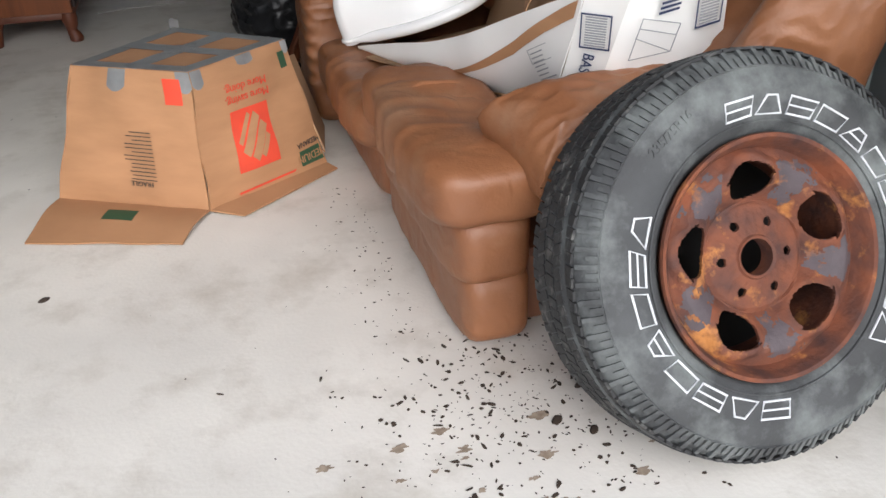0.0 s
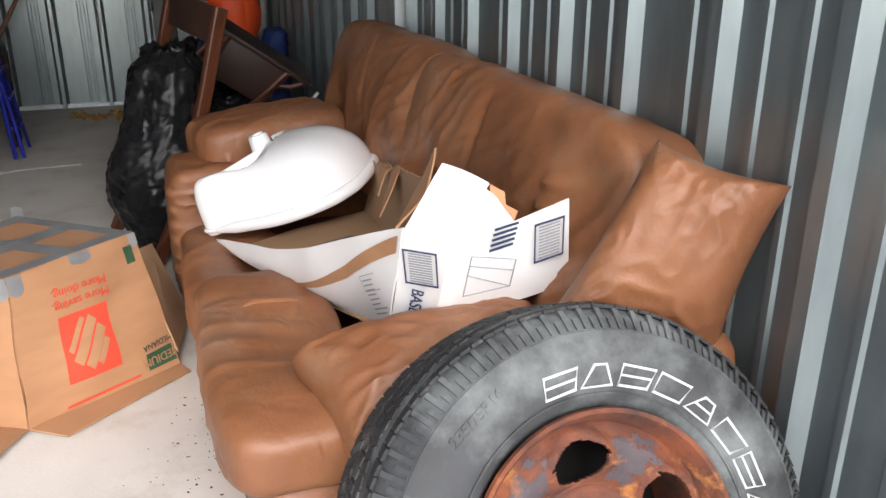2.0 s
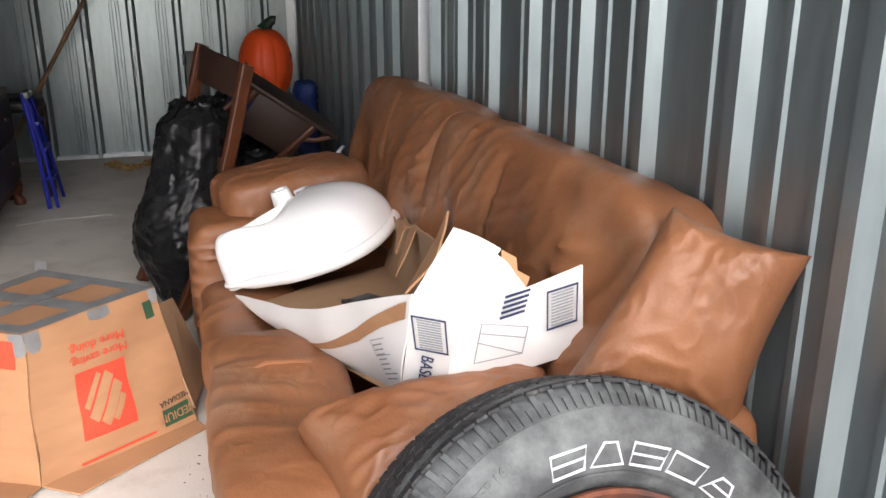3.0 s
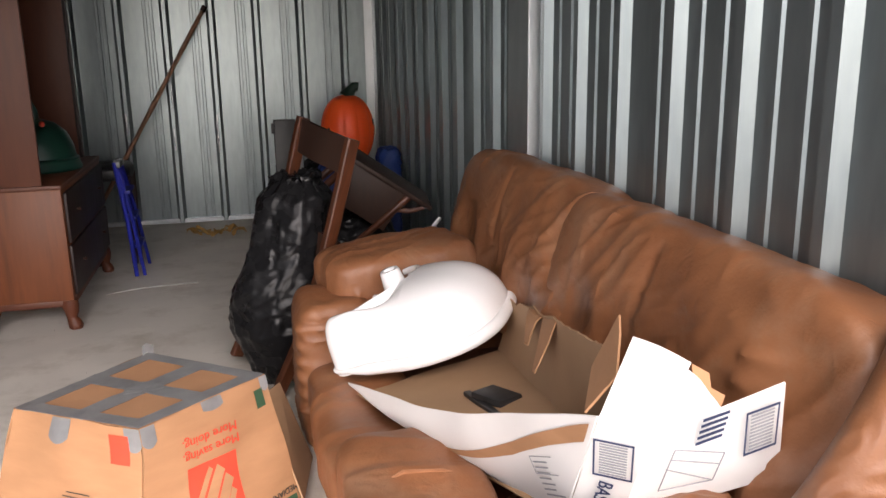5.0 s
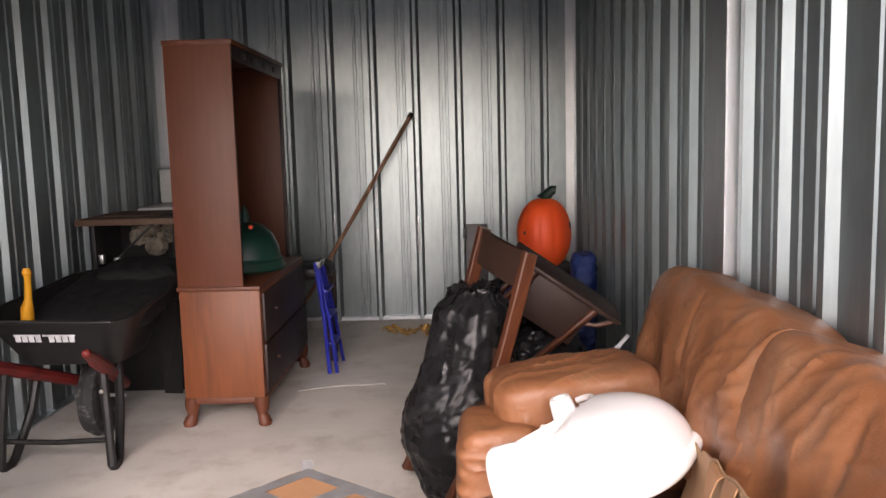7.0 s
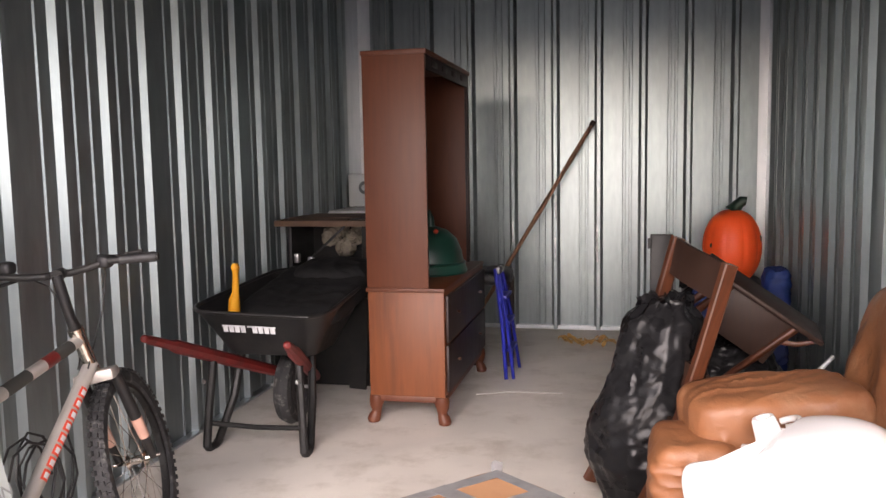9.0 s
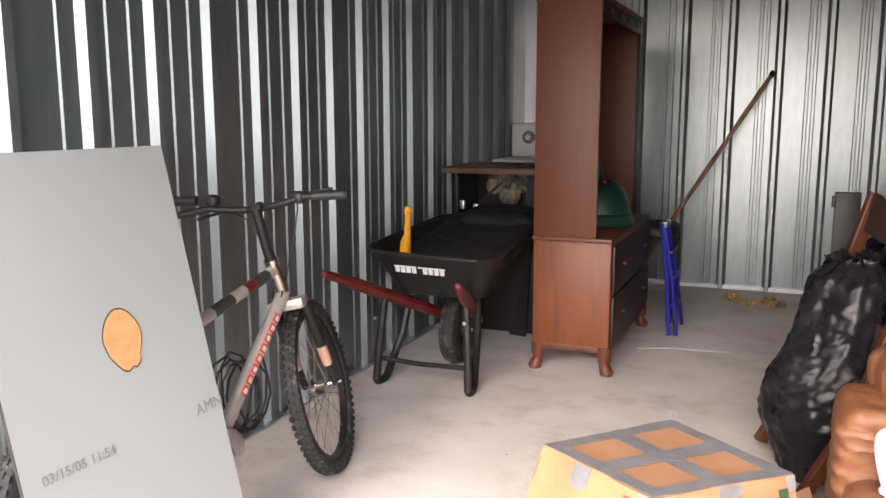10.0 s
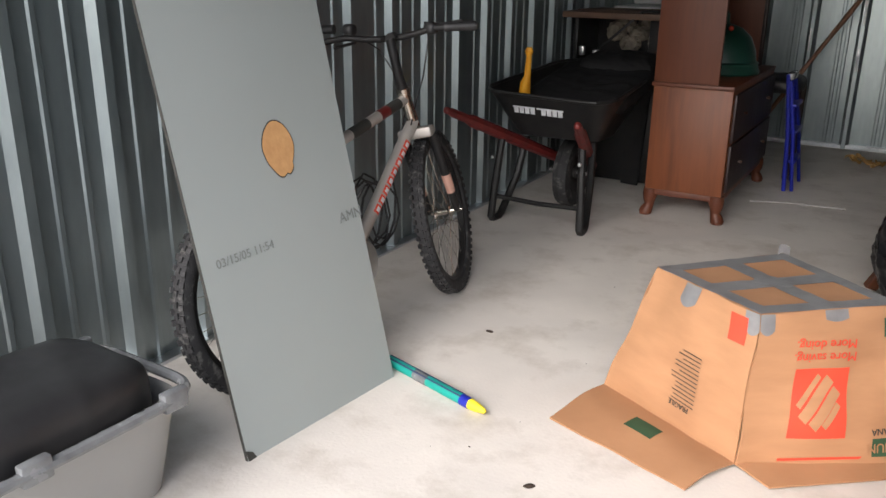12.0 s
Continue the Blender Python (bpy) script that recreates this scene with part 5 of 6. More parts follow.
def step_stool():
    t = thing("step_stool", (1.41, 6.5, 0.0), "folded bright blue metal step stool leaning on the hutch", "step stool")
    for y, x1, y1 in ((6.40, 1.355, 6.45), (6.70, 1.355, 6.62)):
        part("leg", tube(nb(), [(1.425, y, 0.0), (1.40, (y + y1) / 2, 0.35), (x1, y1, 0.70)], 0.013, 8), BLUE, t)
        part("rear_leg", tube(nb(), [(1.47, y + 0.015, 0.0), (1.43, (y + y1) / 2, 0.35), (x1 + 0.02, y1, 0.66)], 0.011, 8), BLUE, t)
    for z, x in ((0.18, 1.425), (0.36, 1.41), (0.52, 1.39)):
        part("step", boxed((x - 0.02, 6.43, z - 0.01), (x + 0.04, 6.67, z + 0.01), 0.004), BLUE, t)
    part("top_cap", boxed((1.345, 6.44, 0.665), (1.39, 6.63, 0.71), 0.012), CLEAR_GREY, t, "pale moulded top")
    part("label", boxed((1.375, 6.44, 0.56), (1.381, 6.50, 0.64), 0.002), YELLOW, t)


def pole():
    a, b = Vector((0.93, 7.46, 0.0)), Vector((1.905, 7.965, 1.665))
    t = thing("wooden_pole", (0.93, 7.46, 0.0), "brown wooden pole leaning against the back wall", "pole")
    pts = [a.lerp(b, k / 12) + Vector((0.006 * noise.noise(Vector((k, 0, 0))), 0, 0.006 * noise.noise(Vector((0, k, 0))))) for k in range(13)]
    part("shaft", tube(nb(), pts, [0.016 + 0.002 * math.sin(k * 2) for k in range(13)], 10), POLEWOOD, t)
    part("end_cap", tube(nb(), [b - (b - a).normalized() * 0.03, b + (b - a).normalized() * 0.012], 0.02, 10), WALNUT_DK, t)


def black_items():
    # dark seat beside the hutch
    t = thing("black_stool", (1.34, 6.85, 0.0), "black stool with a dark leg beside the hutch", "stool")
    part("seat", puff(nb(), (1.25, 6.86, 0.60), (0.30, 0.34, 0.10), e=0.5, wr=0.01), BLACKPLASTIC, t)
    for x in (1.16, 1.38):
        for y in (6.74, 6.98):
            part("leg", tube(nb(), [(x, y, 0.0), (x, y, 0.58)], [0.02, 0.026], 8), WALNUT_DK, t)
    t = thing("scrap_sheet", (0.55, 6.05, 0.0), "black sheet of scrap leaning on the old stove", "sheet")
    part("board", slab(nb(), [(0.50, 6.05, 0.0), (0.61, 6.03, 0.0), (0.63, 6.075, 0.56), (0.50, 6.08, 0.56)], 0.015), BLACKPAINT, t)
    for k, (a, b) in enumerate((((0.22, 6.15), (0.36, 6.50)), ((0.30, 6.12), (0.44, 6.42)))):
        solo("thin_stick", tube(nb(), [(*a, 0.008), (*b, 0.008)], 0.007, 6), BLACKPAINT, (*a, 0.0), "thin black stick lying on the concrete", "stick", "black sticks")
    solo("pale_strip", tube(nb(), [(1.30, 6.02, 0.006), (1.50, 6.10, 0.006), (1.80, 6.13, 0.004)], 0.003, 6), PALE, (1.5, 6.08, 0.0), "thin pale strip lying on the concrete", "strip")


def appliances():
    t = thing("washing_machine", (0.40, 7.55, 0.0), "white washing machine with a control panel at the back", "washing machine")
    part("body", boxed((0.04, 7.0, 0.0), (0.72, 7.66, 1.04), 0.015), WHITE_ENAMEL, t)
    p = part("control_panel", box(nb(), (0.03, 7.50, 1.04), (0.73, 7.60, 1.295), 0.012), WHITE_ENAMEL, t)
    for x in (0.17, 0.5):
        part("dial", lathe(nb(), [(0.0, 0.03), (0.022, 0.03), (0.026, 0.0)], 20, Matrix.Translation((x, 7.498, 1.19)) @ Matrix.Rotation(radians(90), 4, "X")), ALU, p)
        part("dial_plate", lathe(nb(), [(0.0, 0.004), (0.052, 0.004), (0.052, 0.0)], 24, Matrix.Translation((x, 7.498, 1.19)) @ Matrix.Rotation(radians(90), 4, "X")), CLEAR_GREY, p)
    t = thing("old_stove", (0.42, 6.3, 0.0), "dark broken stove with torn insulation and a wooden lid", "stove")
    part("body", boxed((0.10, 6.10, 0.0), (0.74, 6.70, 0.60), 0.012), BLACKPAINT, t)
    part("back", boxed((0.10, 6.50, 0.60), (0.74, 6.70, 1.00), 0.01), BLACKPAINT, t)
    part("cheek", boxed((0.10, 6.12, 0.60), (0.125, 6.50, 1.00), 0.004), BLACKPAINT, t)
    part("cheek", boxed((0.58, 6.12, 0.60), (0.74, 6.50, 1.00), 0.01), BLACKPAINT, t)
    for k in range(6):
        part("insulation", puff(nb(), (0.28 + 0.05 * k, 6.42 + 0.02 * (k % 2), 0.90 + 0.06 * math.sin(2.1 * k)), (0.10, 0.08, 0.10 - 0.010 * k), e=0.8, wr=0.03, wf=22, seed=k + 40), FLUFF, t, "torn pale insulation")
    for k, x in enumerate((0.16, 0.25, 0.34)):
        part("bracket", boxed((x, 6.06, 0.775 + 0.01 * k), (x + 0.03, 6.10, 0.83 - 0.02 * k), 0.003), ALU, t)
    part("rail", boxed((0.12, 6.08, 0.72), (0.72, 6.11, 0.75), 0.004), BLACKPAINT, t)
    for k in range(3):
        solo("board", box(nb(), (0.055, 6.02 + 0.24 * k, 1.002), (0.80, 6.25 + 0.24 * k, 1.038 + 0.004 * (k % 2)), 0.004), OLDWOOD, (0.42, 6.14 + 0.24 * k, 1.002), "old stained wooden board lying on the stove", "board", "boards on the stove")
    solo("cable", tube(nb(), [(0.30, 6.03, 0.82), (0.42, 6.00, 0.92), (0.55, 6.04, 1.046), (0.68, 6.18, 1.05), (0.78, 6.34, 1.05)], 0.008, 8), BLACKPLASTIC, (0.4, 6.1, 1.0), "black cable hanging over the boards", "cable")


# ---- wheelbarrow ----
def wheelbarrow():
    t = thing("wheelbarrow", (0.43, 5.1, 0.0), "black steel wheelbarrow with red wooden handles", "wheelbarrow")
    top = [(0.09, 4.86, 0.69), (0.795, 4.86, 0.67), (0.74, 5.92, 0.74), (0.13, 5.92, 0.76)]
    bot = [(0.235, 5.00, 0.455), (0.69, 5.00, 0.455), (0.61, 5.55, 0.40), (0.27, 5.55, 0.40)]
    bm = nb()
    N = 10
    T = [Vector(p) for p in top]
    B = [Vector(p) for p in bot]
    ring = []
    for f in [k / 6 for k in range(7)]:
        c = [B[k].lerp(T[k], f) for k in range(4)]
        r = []
        for k in range(4):
            for q in range(N):
                p = c[k].lerp(c[(k + 1) % 4], q / N)
                d = min(q, N - q) / N
                ctr = sum(c, Vector()) / 4
                p = p + (ctr - p) * (0.10 * (1 - min(1, d / 0.16)) ** 2)
                r.append(bm.verts.new(p))
        ring.append(r)
    n = 4 * N
    for a, b in zip(ring, ring[1:]):
        for k in range(n):
            bm.faces.new((a[k], a[(k + 1) % n], b[(k + 1) % n], b[k]))
    bm.faces.new(ring[0][::-1])
    rim = [v.co.copy() for v in ring[-1]]
    bmesh.ops.recalc_face_normals(bm, faces=bm.faces)
    geo = bmesh.ops.extrude_face_region(bm, geom=list(bm.faces))
    for v in [g for g in geo["geom"] if isinstance(g, bmesh.types.BMVert)]:
        ctr = Vector((0.43, 5.35, 0.75))
        v.co += (ctr - v.co).normalized() * 0.004
    tray = part("tray", bm, BLACKPAINT, t, "dented black steel tray")
    part("tray_lip", tube(nb(), rim, 0.010, 8, closed=True), BLACKPAINT, tray)
    # white name plate as a plain slanted shape
    m = plane_frame((0.415, 4.904, 0.605), (1, 0.0, -0.02), (0, -0.30, 0.9)) @ Matrix.Translation((0, 0, 0.012))
    bm = nb()
    rng = random.Random(3)
    for k in range(9):
        if k == 4:
            continue
        x = -0.135 + 0.03 * k
        box(bm, (x, -0.018, 0), (x + 0.024, 0.018, 0.001), 0, m @ Matrix.Shear("XZ", 4, (0, 0)))
    box(bm, (-0.14, 0.012, 0), (-0.02, 0.020, 0.0012), 0, m)
    box(bm, (-0.01, 0.012, 0), (0.135, 0.020, 0.0012), 0, m)
    part("white_mark", bm, WHITE_LETTER, tray, "white slanted blocks painted on the tray")
    # handles
    for tip, end in (((0.115, 4.49, 0.635), (0.37, 5.50, 0.22)), ((0.775, 4.50, 0.625), (0.50, 5.50, 0.22))):
        a, b = Vector(tip), Vector(end)
        h = part("handle", tube(nb(), [a, a.lerp(b, 0.03), a.lerp(b, 0.14), a.lerp(b, 0.17), a.lerp(b, 0.5), b], [0.016, 0.021, 0.022, 0.031, 0.032, 0.028], 8), REDWOOD, t, "red painted wooden handle")
        part("grip_end", puff(nb(), a, (0.036, 0.036, 0.036), e=1, wr=0), REDWOOD, h)
    # legs: bent flat steel
    for x, s in ((0.205, 1), (0.665, -1)):
        part("leg", tube(nb(), [(x + 0.01 * s, 4.90, 0.45), (x - 0.01 * s, 4.87, 0.20), (x - 0.02 * s, 4.855, 0.03), (x - 0.02 * s, 4.875, 0.010), (x - 0.015 * s, 4.93, 0.010), (x - 0.01 * s, 4.96, 0.03), (x + 0.02 * s, 5.08, 0.22), (x + 0.04 * s, 5.14, 0.42)], 0.021, 8), BLACKPAINT, t, "bent black steel leg, paint chipped")
    part("leg_brace", tube(nb(), [(0.19, 4.885, 0.135), (0.43, 4.89, 0.125), (0.68, 4.885, 0.135)], 0.013, 8), BLACKPAINT, t)
    for x, y, z in ((0.188, 4.865, 0.35), (0.668, 4.86, 0.37)):
        part("bolt", lathe(nb(), [(0.0, 0.012), (0.009, 0.010), (0.011, 0.0)], 10, Matrix.Translation((x, y - 0.015, z)) @ Matrix.Rotation(radians(90), 4, "X")), ALU, t)
    w = part("wheel", lathe(nb(), [(0.10, -0.03), (0.15, -0.045), (0.185, -0.038), (0.20, 0.0), (0.185, 0.038), (0.15, 0.045), (0.10, 0.03)], 48, Matrix.Translation((0.43, 5.36, 0.20)) @ Matrix.Rotation(radians(90), 4, "Y"), closed=True), TREAD, t, "black rubber tyre")
    part("rim", lathe(nb(), [(0.0, -0.035), (0.03, -0.035), (0.04, -0.02), (0.10, -0.03), (0.10, 0.03), (0.04, 0.02), (0.03, 0.035), (0.0, 0.035)], 32, Matrix.Translation((0.43, 5.36, 0.20)) @ Matrix.Rotation(radians(90), 4, "Y")), BLACKPAINT, w)
    part("axle", tube(nb(), [(0.30, 5.36, 0.20), (0.56, 5.36, 0.20)], 0.010, 8), ALU, t)
    # load: black sheet over the far part, yellow-handled tool
    t3 = thing("black_sack", (0.48, 5.5, 0.60), "dull black cloth cover heaped over the wheelbarrow load", "sack")
    RXm = Matrix.Rotation(radians(9), 4, "X")
    part("cover", puff(nb(), (0.50, 5.48, 0.680), (0.54, 0.86, 0.12), RXm, e=0.4, wr=0.012, wf=4, seed=17), SACKCLOTH, t3)
    part("bulge", puff(nb(), (0.55, 5.74, 0.745), (0.42, 0.34, 0.16), RXm, e=0.55, wr=0.016, wf=5, seed=18), SACKCLOTH, t3)
    t2 = thing("hand_tool", (0.29, 5.0, 0.66), "hand tool with a yellow plastic grip standing in the wheelbarrow", "tool")
    part("grip", tube(nb(), [(0.275, 5.02, 0.66), (0.282, 5.01, 0.72), (0.296, 5.0, 0.76), (0.303, 4.995, 0.86), (0.305, 4.99, 0.885), (0.305, 4.99, 0.905)], [0.030, 0.028, 0.017, 0.015, 0.022, 0.014], 10), YELLOW, t2)
    part("shaft", tube(nb(), [(0.275, 5.02, 0.66), (0.24, 5.07, 0.50)], 0.009, 8), ALU, t2)


# ---- bicycle ----
def bicycle():
    rear, front = Vector((0.447, 2.845, 0)), Vector((0.497, 3.885, 0))
    f = (front - rear).normalized()
    LEAN = radians(7)
    base = Matrix.Translation(rear) @ Matrix((f, Vector((-f.y, f.x, 0)), Vector((0, 0, 1)))).transposed().to_4x4() @ Matrix.Rotation(-LEAN, 4, "X")
    t = thing("mountain_bike", tuple(rear), "silver-grey mountain bike with black knobbly tyres on its stand", "bicycle")
    wb = (front - rear).length
    V = lambda x, y, z: base @ Vector((x, y, z))
    R = 0.335

    def wheel_parts(m, name, label):
        w = part(name, lathe(nb(), [(R - 0.052, -0.012), (R - 0.045, -0.022), (R - 0.025, -0.027), (R - 0.008, -0.022), (R - 0.003, 0.0), (R - 0.008, 0.022), (R - 0.025, 0.027), (R - 0.045, 0.022), (R - 0.052, 0.012)], 72, m, closed=True), TREAD, t, label)
        bm = nb()
        for k in range(66):
            for s, off in ((-1, 0), (1, 0.5), (0, 0.25)):
                a = 2 * math.pi * (k + off) / 66
                mm = m @ Matrix.Rotation(a, 4, "Z") @ Matrix.Translation((R - 0.008, 0, 0.017 * s)) @ Matrix.Rotation(radians(-28 * s), 4, "Y")
                box(bm, (0, -0.008, -0.007), (0.010, 0.008, 0.007), 0, mm)
        part("tread_knob", bm, TREAD, w)
        part("rim", lathe(nb(), [(R - 0.066, -0.011), (R - 0.050, -0.013), (R - 0.050, 0.013), (R - 0.066, 0.011)], 72, m, closed=True), BLACKPAINT, w)
        part("hub", lathe(nb(), [(0.0, -0.055), (0.008, -0.055), (0.012, -0.034), (0.025, -0.032), (0.014, -0.02), (0.014, 0.02), (0.025, 0.032), (0.012, 0.034), (0.008, 0.055), (0.0, 0.055)], 20, m), CHROME, w)
        bm = nb()
        for k in range(32):
            a = 2 * math.pi * k / 32
            h = a + (0.9 if k % 4 < 2 else -0.9)
            z = 0.032 if k % 2 else -0.032
            tube(bm, [m @ Vector((0.023 * math.cos(h), 0.023 * math.sin(h), z)), m @ Vector(((R - 0.062) * math.cos(a), (R - 0.062) * math.sin(a), 0))], 0.0013, 4, caps=False)
        part("spoke", bm, CHROME, w)
        return w
    AX = Matrix.Rotation(radians(90), 4, "X")
    wheel_parts(base @ Matrix.Translation((0, 0, R)) @ AX, "rear_wheel", "black knobbly rear wheel")
    ST = radians(20)
    head_lo, head_hi = Vector((wb - 0.155, 0, 0.70)), Vector((wb - 0.205, 0, 0.845))
    axis = (head_hi - head_lo).normalized()
    steer = Matrix.Translation(head_lo) @ Matrix.Rotation(ST, 4, axis) @ Matrix.Translation(-head_lo)
    fb = base @ steer
    wheel_parts(fb @ Matrix.Translation((wb, 0, R)) @ AX, "front_wheel", "black knobbly front wheel with bright spokes")
    S = lambda x, y, z: fb @ Vector((x, y, z))
    bb = Vector((0.41, 0, 0.295))
    st = Vector((0.27, 0, 0.78))
    G = FRAME_GREY
    fr = part("frame", tube(nb(), [base @ bb, base @ (head_lo + Vector((-0.005, 0, 0.03)))], 0.024, 14), G, t, "silver-grey painted frame")
    part("top_tube", tube(nb(), [base @ (st - Vector((0, 0, 0.10))), base @ (head_hi - Vector((0, 0, 0.03)))], 0.020, 14), G, fr)
    part("seat_tube", tube(nb(), [base @ bb, base @ st], 0.017, 12), G, fr)
    part("head_tube", tube(nb(), [base @ head_lo, base @ head_hi], 0.023, 14), CHROME, fr)
    for s in (-1, 1):
        part("chain_stay", tube(nb(), [base @ bb, V(0.2, 0.05 * s, 0.31), V(0, 0.065 * s, R)], 0.010, 8), G, fr)
        part("seat_stay", tube(nb(), [base @ st, V(0.10, 0.05 * s, 0.55), V(0, 0.065 * s, R)], 0.009, 8), G, fr)
    # dark and red bands on the top tube; red and white bars down the frame
    a, b = st - Vector((0, 0, 0.10)), head_hi - Vector((0, 0, 0.03))
    part("decal_band", tube(nb(), [base @ a.lerp(b, 0.70), base @ a.lerp(b, 0.80)], 0.0207, 14, caps=False), REDWOOD, fr)
    part("decal_band", tube(nb(), [base @ a.lerp(b, 0.80), base @ a.lerp(b, 0.93)], 0.0206, 14, caps=False), INK_DARK, fr)
    part("decal_band", tube(nb(), [base @ a.lerp(b, 0.40), base @ a.lerp(b, 0.58)], 0.0205, 14, caps=False), INK_DARK, fr)
    lo, hi = bb, head_lo + Vector((-0.005, 0, 0.03))
    d = (hi - lo).normalized()
    perp = Vector((-d.z, 0, d.x))
    for k in range(8):
        c = lo.lerp(hi, 0.36 + 0.065 * k)
        for w, ww, mt, lift in ((0.017, 0.016, INK_RED, 0.0245), (0.009, 0.009, WHITE_LETTER, 0.0252)):
            bm = nb()
            def fn(u, v, c=c, w=w, ww=ww, lift=lift):
                an = (v - 0.5) * 2 * ww / 0.024
                return base @ (c + d * (u - 0.5) * 2 * w + (Vector((0, -1, 0)) * math.cos(an) + perp * math.sin(an)) * lift)
            part("decal_block", patch(bm, fn, 2, 5, 0.0005), mt, fr)
    # fork
    fk = part("fork_crown", box(nb(), (wb - 0.185, -0.068, 0.66), (wb - 0.105, 0.068, 0.70), 0.010, fb), FRAME_GREY, t, "dull silver fork crown")
    for s in (-1, 1):
        top_, mid_, axl = Vector((wb - 0.13, 0.058 * s, 0.67)), Vector((wb - 0.075, 0.06 * s, 0.52)), Vector((wb, 0.06 * s, R))
        part("fork_leg", tube(nb(), [fb @ top_, fb @ mid_, fb @ axl], [0.020, 0.021, 0.014], 12), BLACKPAINT, fk)
        part("sticker", tube(nb(), [fb @ mid_.lerp(axl, 0.12), fb @ mid_.lerp(axl, 0.55)], [0.0208, 0.0180], 12, caps=False), SALMON, fk, "pale salmon sticker")
    part("axle", tube(nb(), [S(wb, -0.085, R), S(wb, 0.085, R)], 0.007, 8), CHROME, fk)
    # stem and bar
    ax2 = head_hi + axis * 0.06 + Vector((-0.012, 0, 0.14))
    stem = part("stem", tube(nb(), [base @ head_hi, fb @ (head_hi + axis * 0.06), fb @ ax2], [0.021, 0.018, 0.018], 12), BLACKPAINT, t)
    part("headset", tube(nb(), [base @ (head_hi - axis * 0.005), base @ (head_hi + axis * 0.015)], 0.027, 14), CHROME, stem)
    c = ax2 + Vector((0.045, 0, 0.005))
    part("stem_clamp", tube(nb(), [fb @ ax2, fb @ c], 0.020, 10), BLACKPAINT, stem)
    pts = [(c.x, -0.06, c.z), (c.x, 0.06, c.z)]
    bar = [c + Vector((-0.035, y, z + y * 0.18)) for y, z in ((-0.33, 0.035), (-0.17, 0.032), (-0.10, 0.012), (-0.04, 0.0))] + [c] + [c + Vector((-0.035, y, z)) for y, z in ((0.04, 0.0), (0.10, 0.012), (0.17, 0.032), (0.33, 0.035))]
    hb = part("handlebar", tube(nb(), [fb @ p for p in bar], 0.0125, 10), BLACKPAINT, t, "black handlebar with grips and levers")
    for s in (-1, 1):
        up = 0.18 * s
        g0, g1 = c + Vector((-0.035, 0.325 * s, 0.035 + 0.325 * up)), c + Vector((-0.035, 0.21 * s, 0.033 + 0.21 * up))
        part("grip", tube(nb(), [fb @ g0, fb @ g0.lerp(g1, 0.05), fb @ g0.lerp(g1, 0.9), fb @ g1], [0.014, 0.0175, 0.016, 0.019], 12), BLACKPLASTIC, hb)
        part("shifter", puff(nb(), fb @ (c + Vector((-0.025, 0.155 * s, 0.030 + 0.155 * up))), (0.05, 0.05, 0.045), e=0.7, wr=0), BLACKPLASTIC, hb)
        part("lever", tube(nb(), [fb @ (c + Vector((-0.005, 0.13 * s, 0.025))), fb @ (c + Vector((0.045, 0.17 * s, 0.012))), fb @ (c + Vector((0.05, 0.26 * s, 0.008)))], 0.006, 8), BLACKPAINT, hb)
        bm = tube(nb(), [fb @ (c + Vector((0.02, 0.13 * s, 0.02))), fb @ (c + Vector((0.11, 0.10 * s, -0.03))), fb @ (c + Vector((0.12, 0.05 * s, -0.16))), fb @ (c + Vector((0.06, 0.02 * s, -0.25))), base @ (head_lo + Vector((-0.05, 0.02 * s, 0.02)))], 0.0027, 6)
        part("brake_cable", bm, BLACKPLASTIC, hb)
    # saddle, post, cranks, stand
    part("seat_post", tube(nb(), [base @ st, base @ (st + Vector((-0.03, 0, 0.10)))], 0.013, 10), ALU, t)
    part("saddle", puff(nb(), base @ (st + Vector((-0.02, 0, 0.13))), (0.26, 0.14, 0.07), base.to_3x3().to_4x4(), e=0.7, wr=0.003), BLACKPLASTIC, t)
    ck = part("chainring", lathe(nb(), [(0.03, -0.004), (0.085, -0.003), (0.088, 0.0), (0.085, 0.003), (0.03, 0.004)], 40, base @ Matrix.Translation(bb + Vector((0, -0.06, 0))) @ AX, closed=True), ALU, t)
    part("crank", tube(nb(), [base @ (bb + Vector((0, -0.075, 0))), base @ (bb + Vector((-0.165, -0.085, -0.02)))], [0.015, 0.011], 8), ALU, ck)
    part("crank", tube(nb(), [base @ (bb + Vector((0, 0.075, 0))), base @ (bb + Vector((0.165, 0.085, 0.02)))], [0.015, 0.011], 8), ALU, ck)
    part("pedal", box(nb(), (-0.05, -0.14, -0.012), (0.05, -0.09, 0.012), 0.004, base @ Matrix.Translation(bb + Vector((-0.165, 0, -0.02)))), BLACKPLASTIC, ck)
    part("pedal", box(nb(), (-0.05, 0.09, -0.012), (0.05, 0.14, 0.012), 0.004, base @ Matrix.Translation(bb + Vector((0.165, 0, 0.02)))), BLACKPLASTIC, ck)
    bm = nb()
    for s in (-1, 1):
        tube(bm, [V(0.0, -0.05, R + 0.035 * s), V(0.41, -0.055, 0.295 + 0.085 * s)], 0.004, 5)
    part("chain", bm, BLACKPAINT, t)
    part("kick_stand", tube(nb(), [base @ (bb + Vector((0.02, 0.03, -0.03))), Vector((base @ (bb + Vector((0.05, 0.10, -0.2))))[:2] + (0.0,)) + Vector((-0.05, 0.02, 0.006))], 0.008, 8), BLACKPAINT, t)
    # bungee cord loops on the frame
    rng = random.Random(9)
    bm = nb()
    pts = []
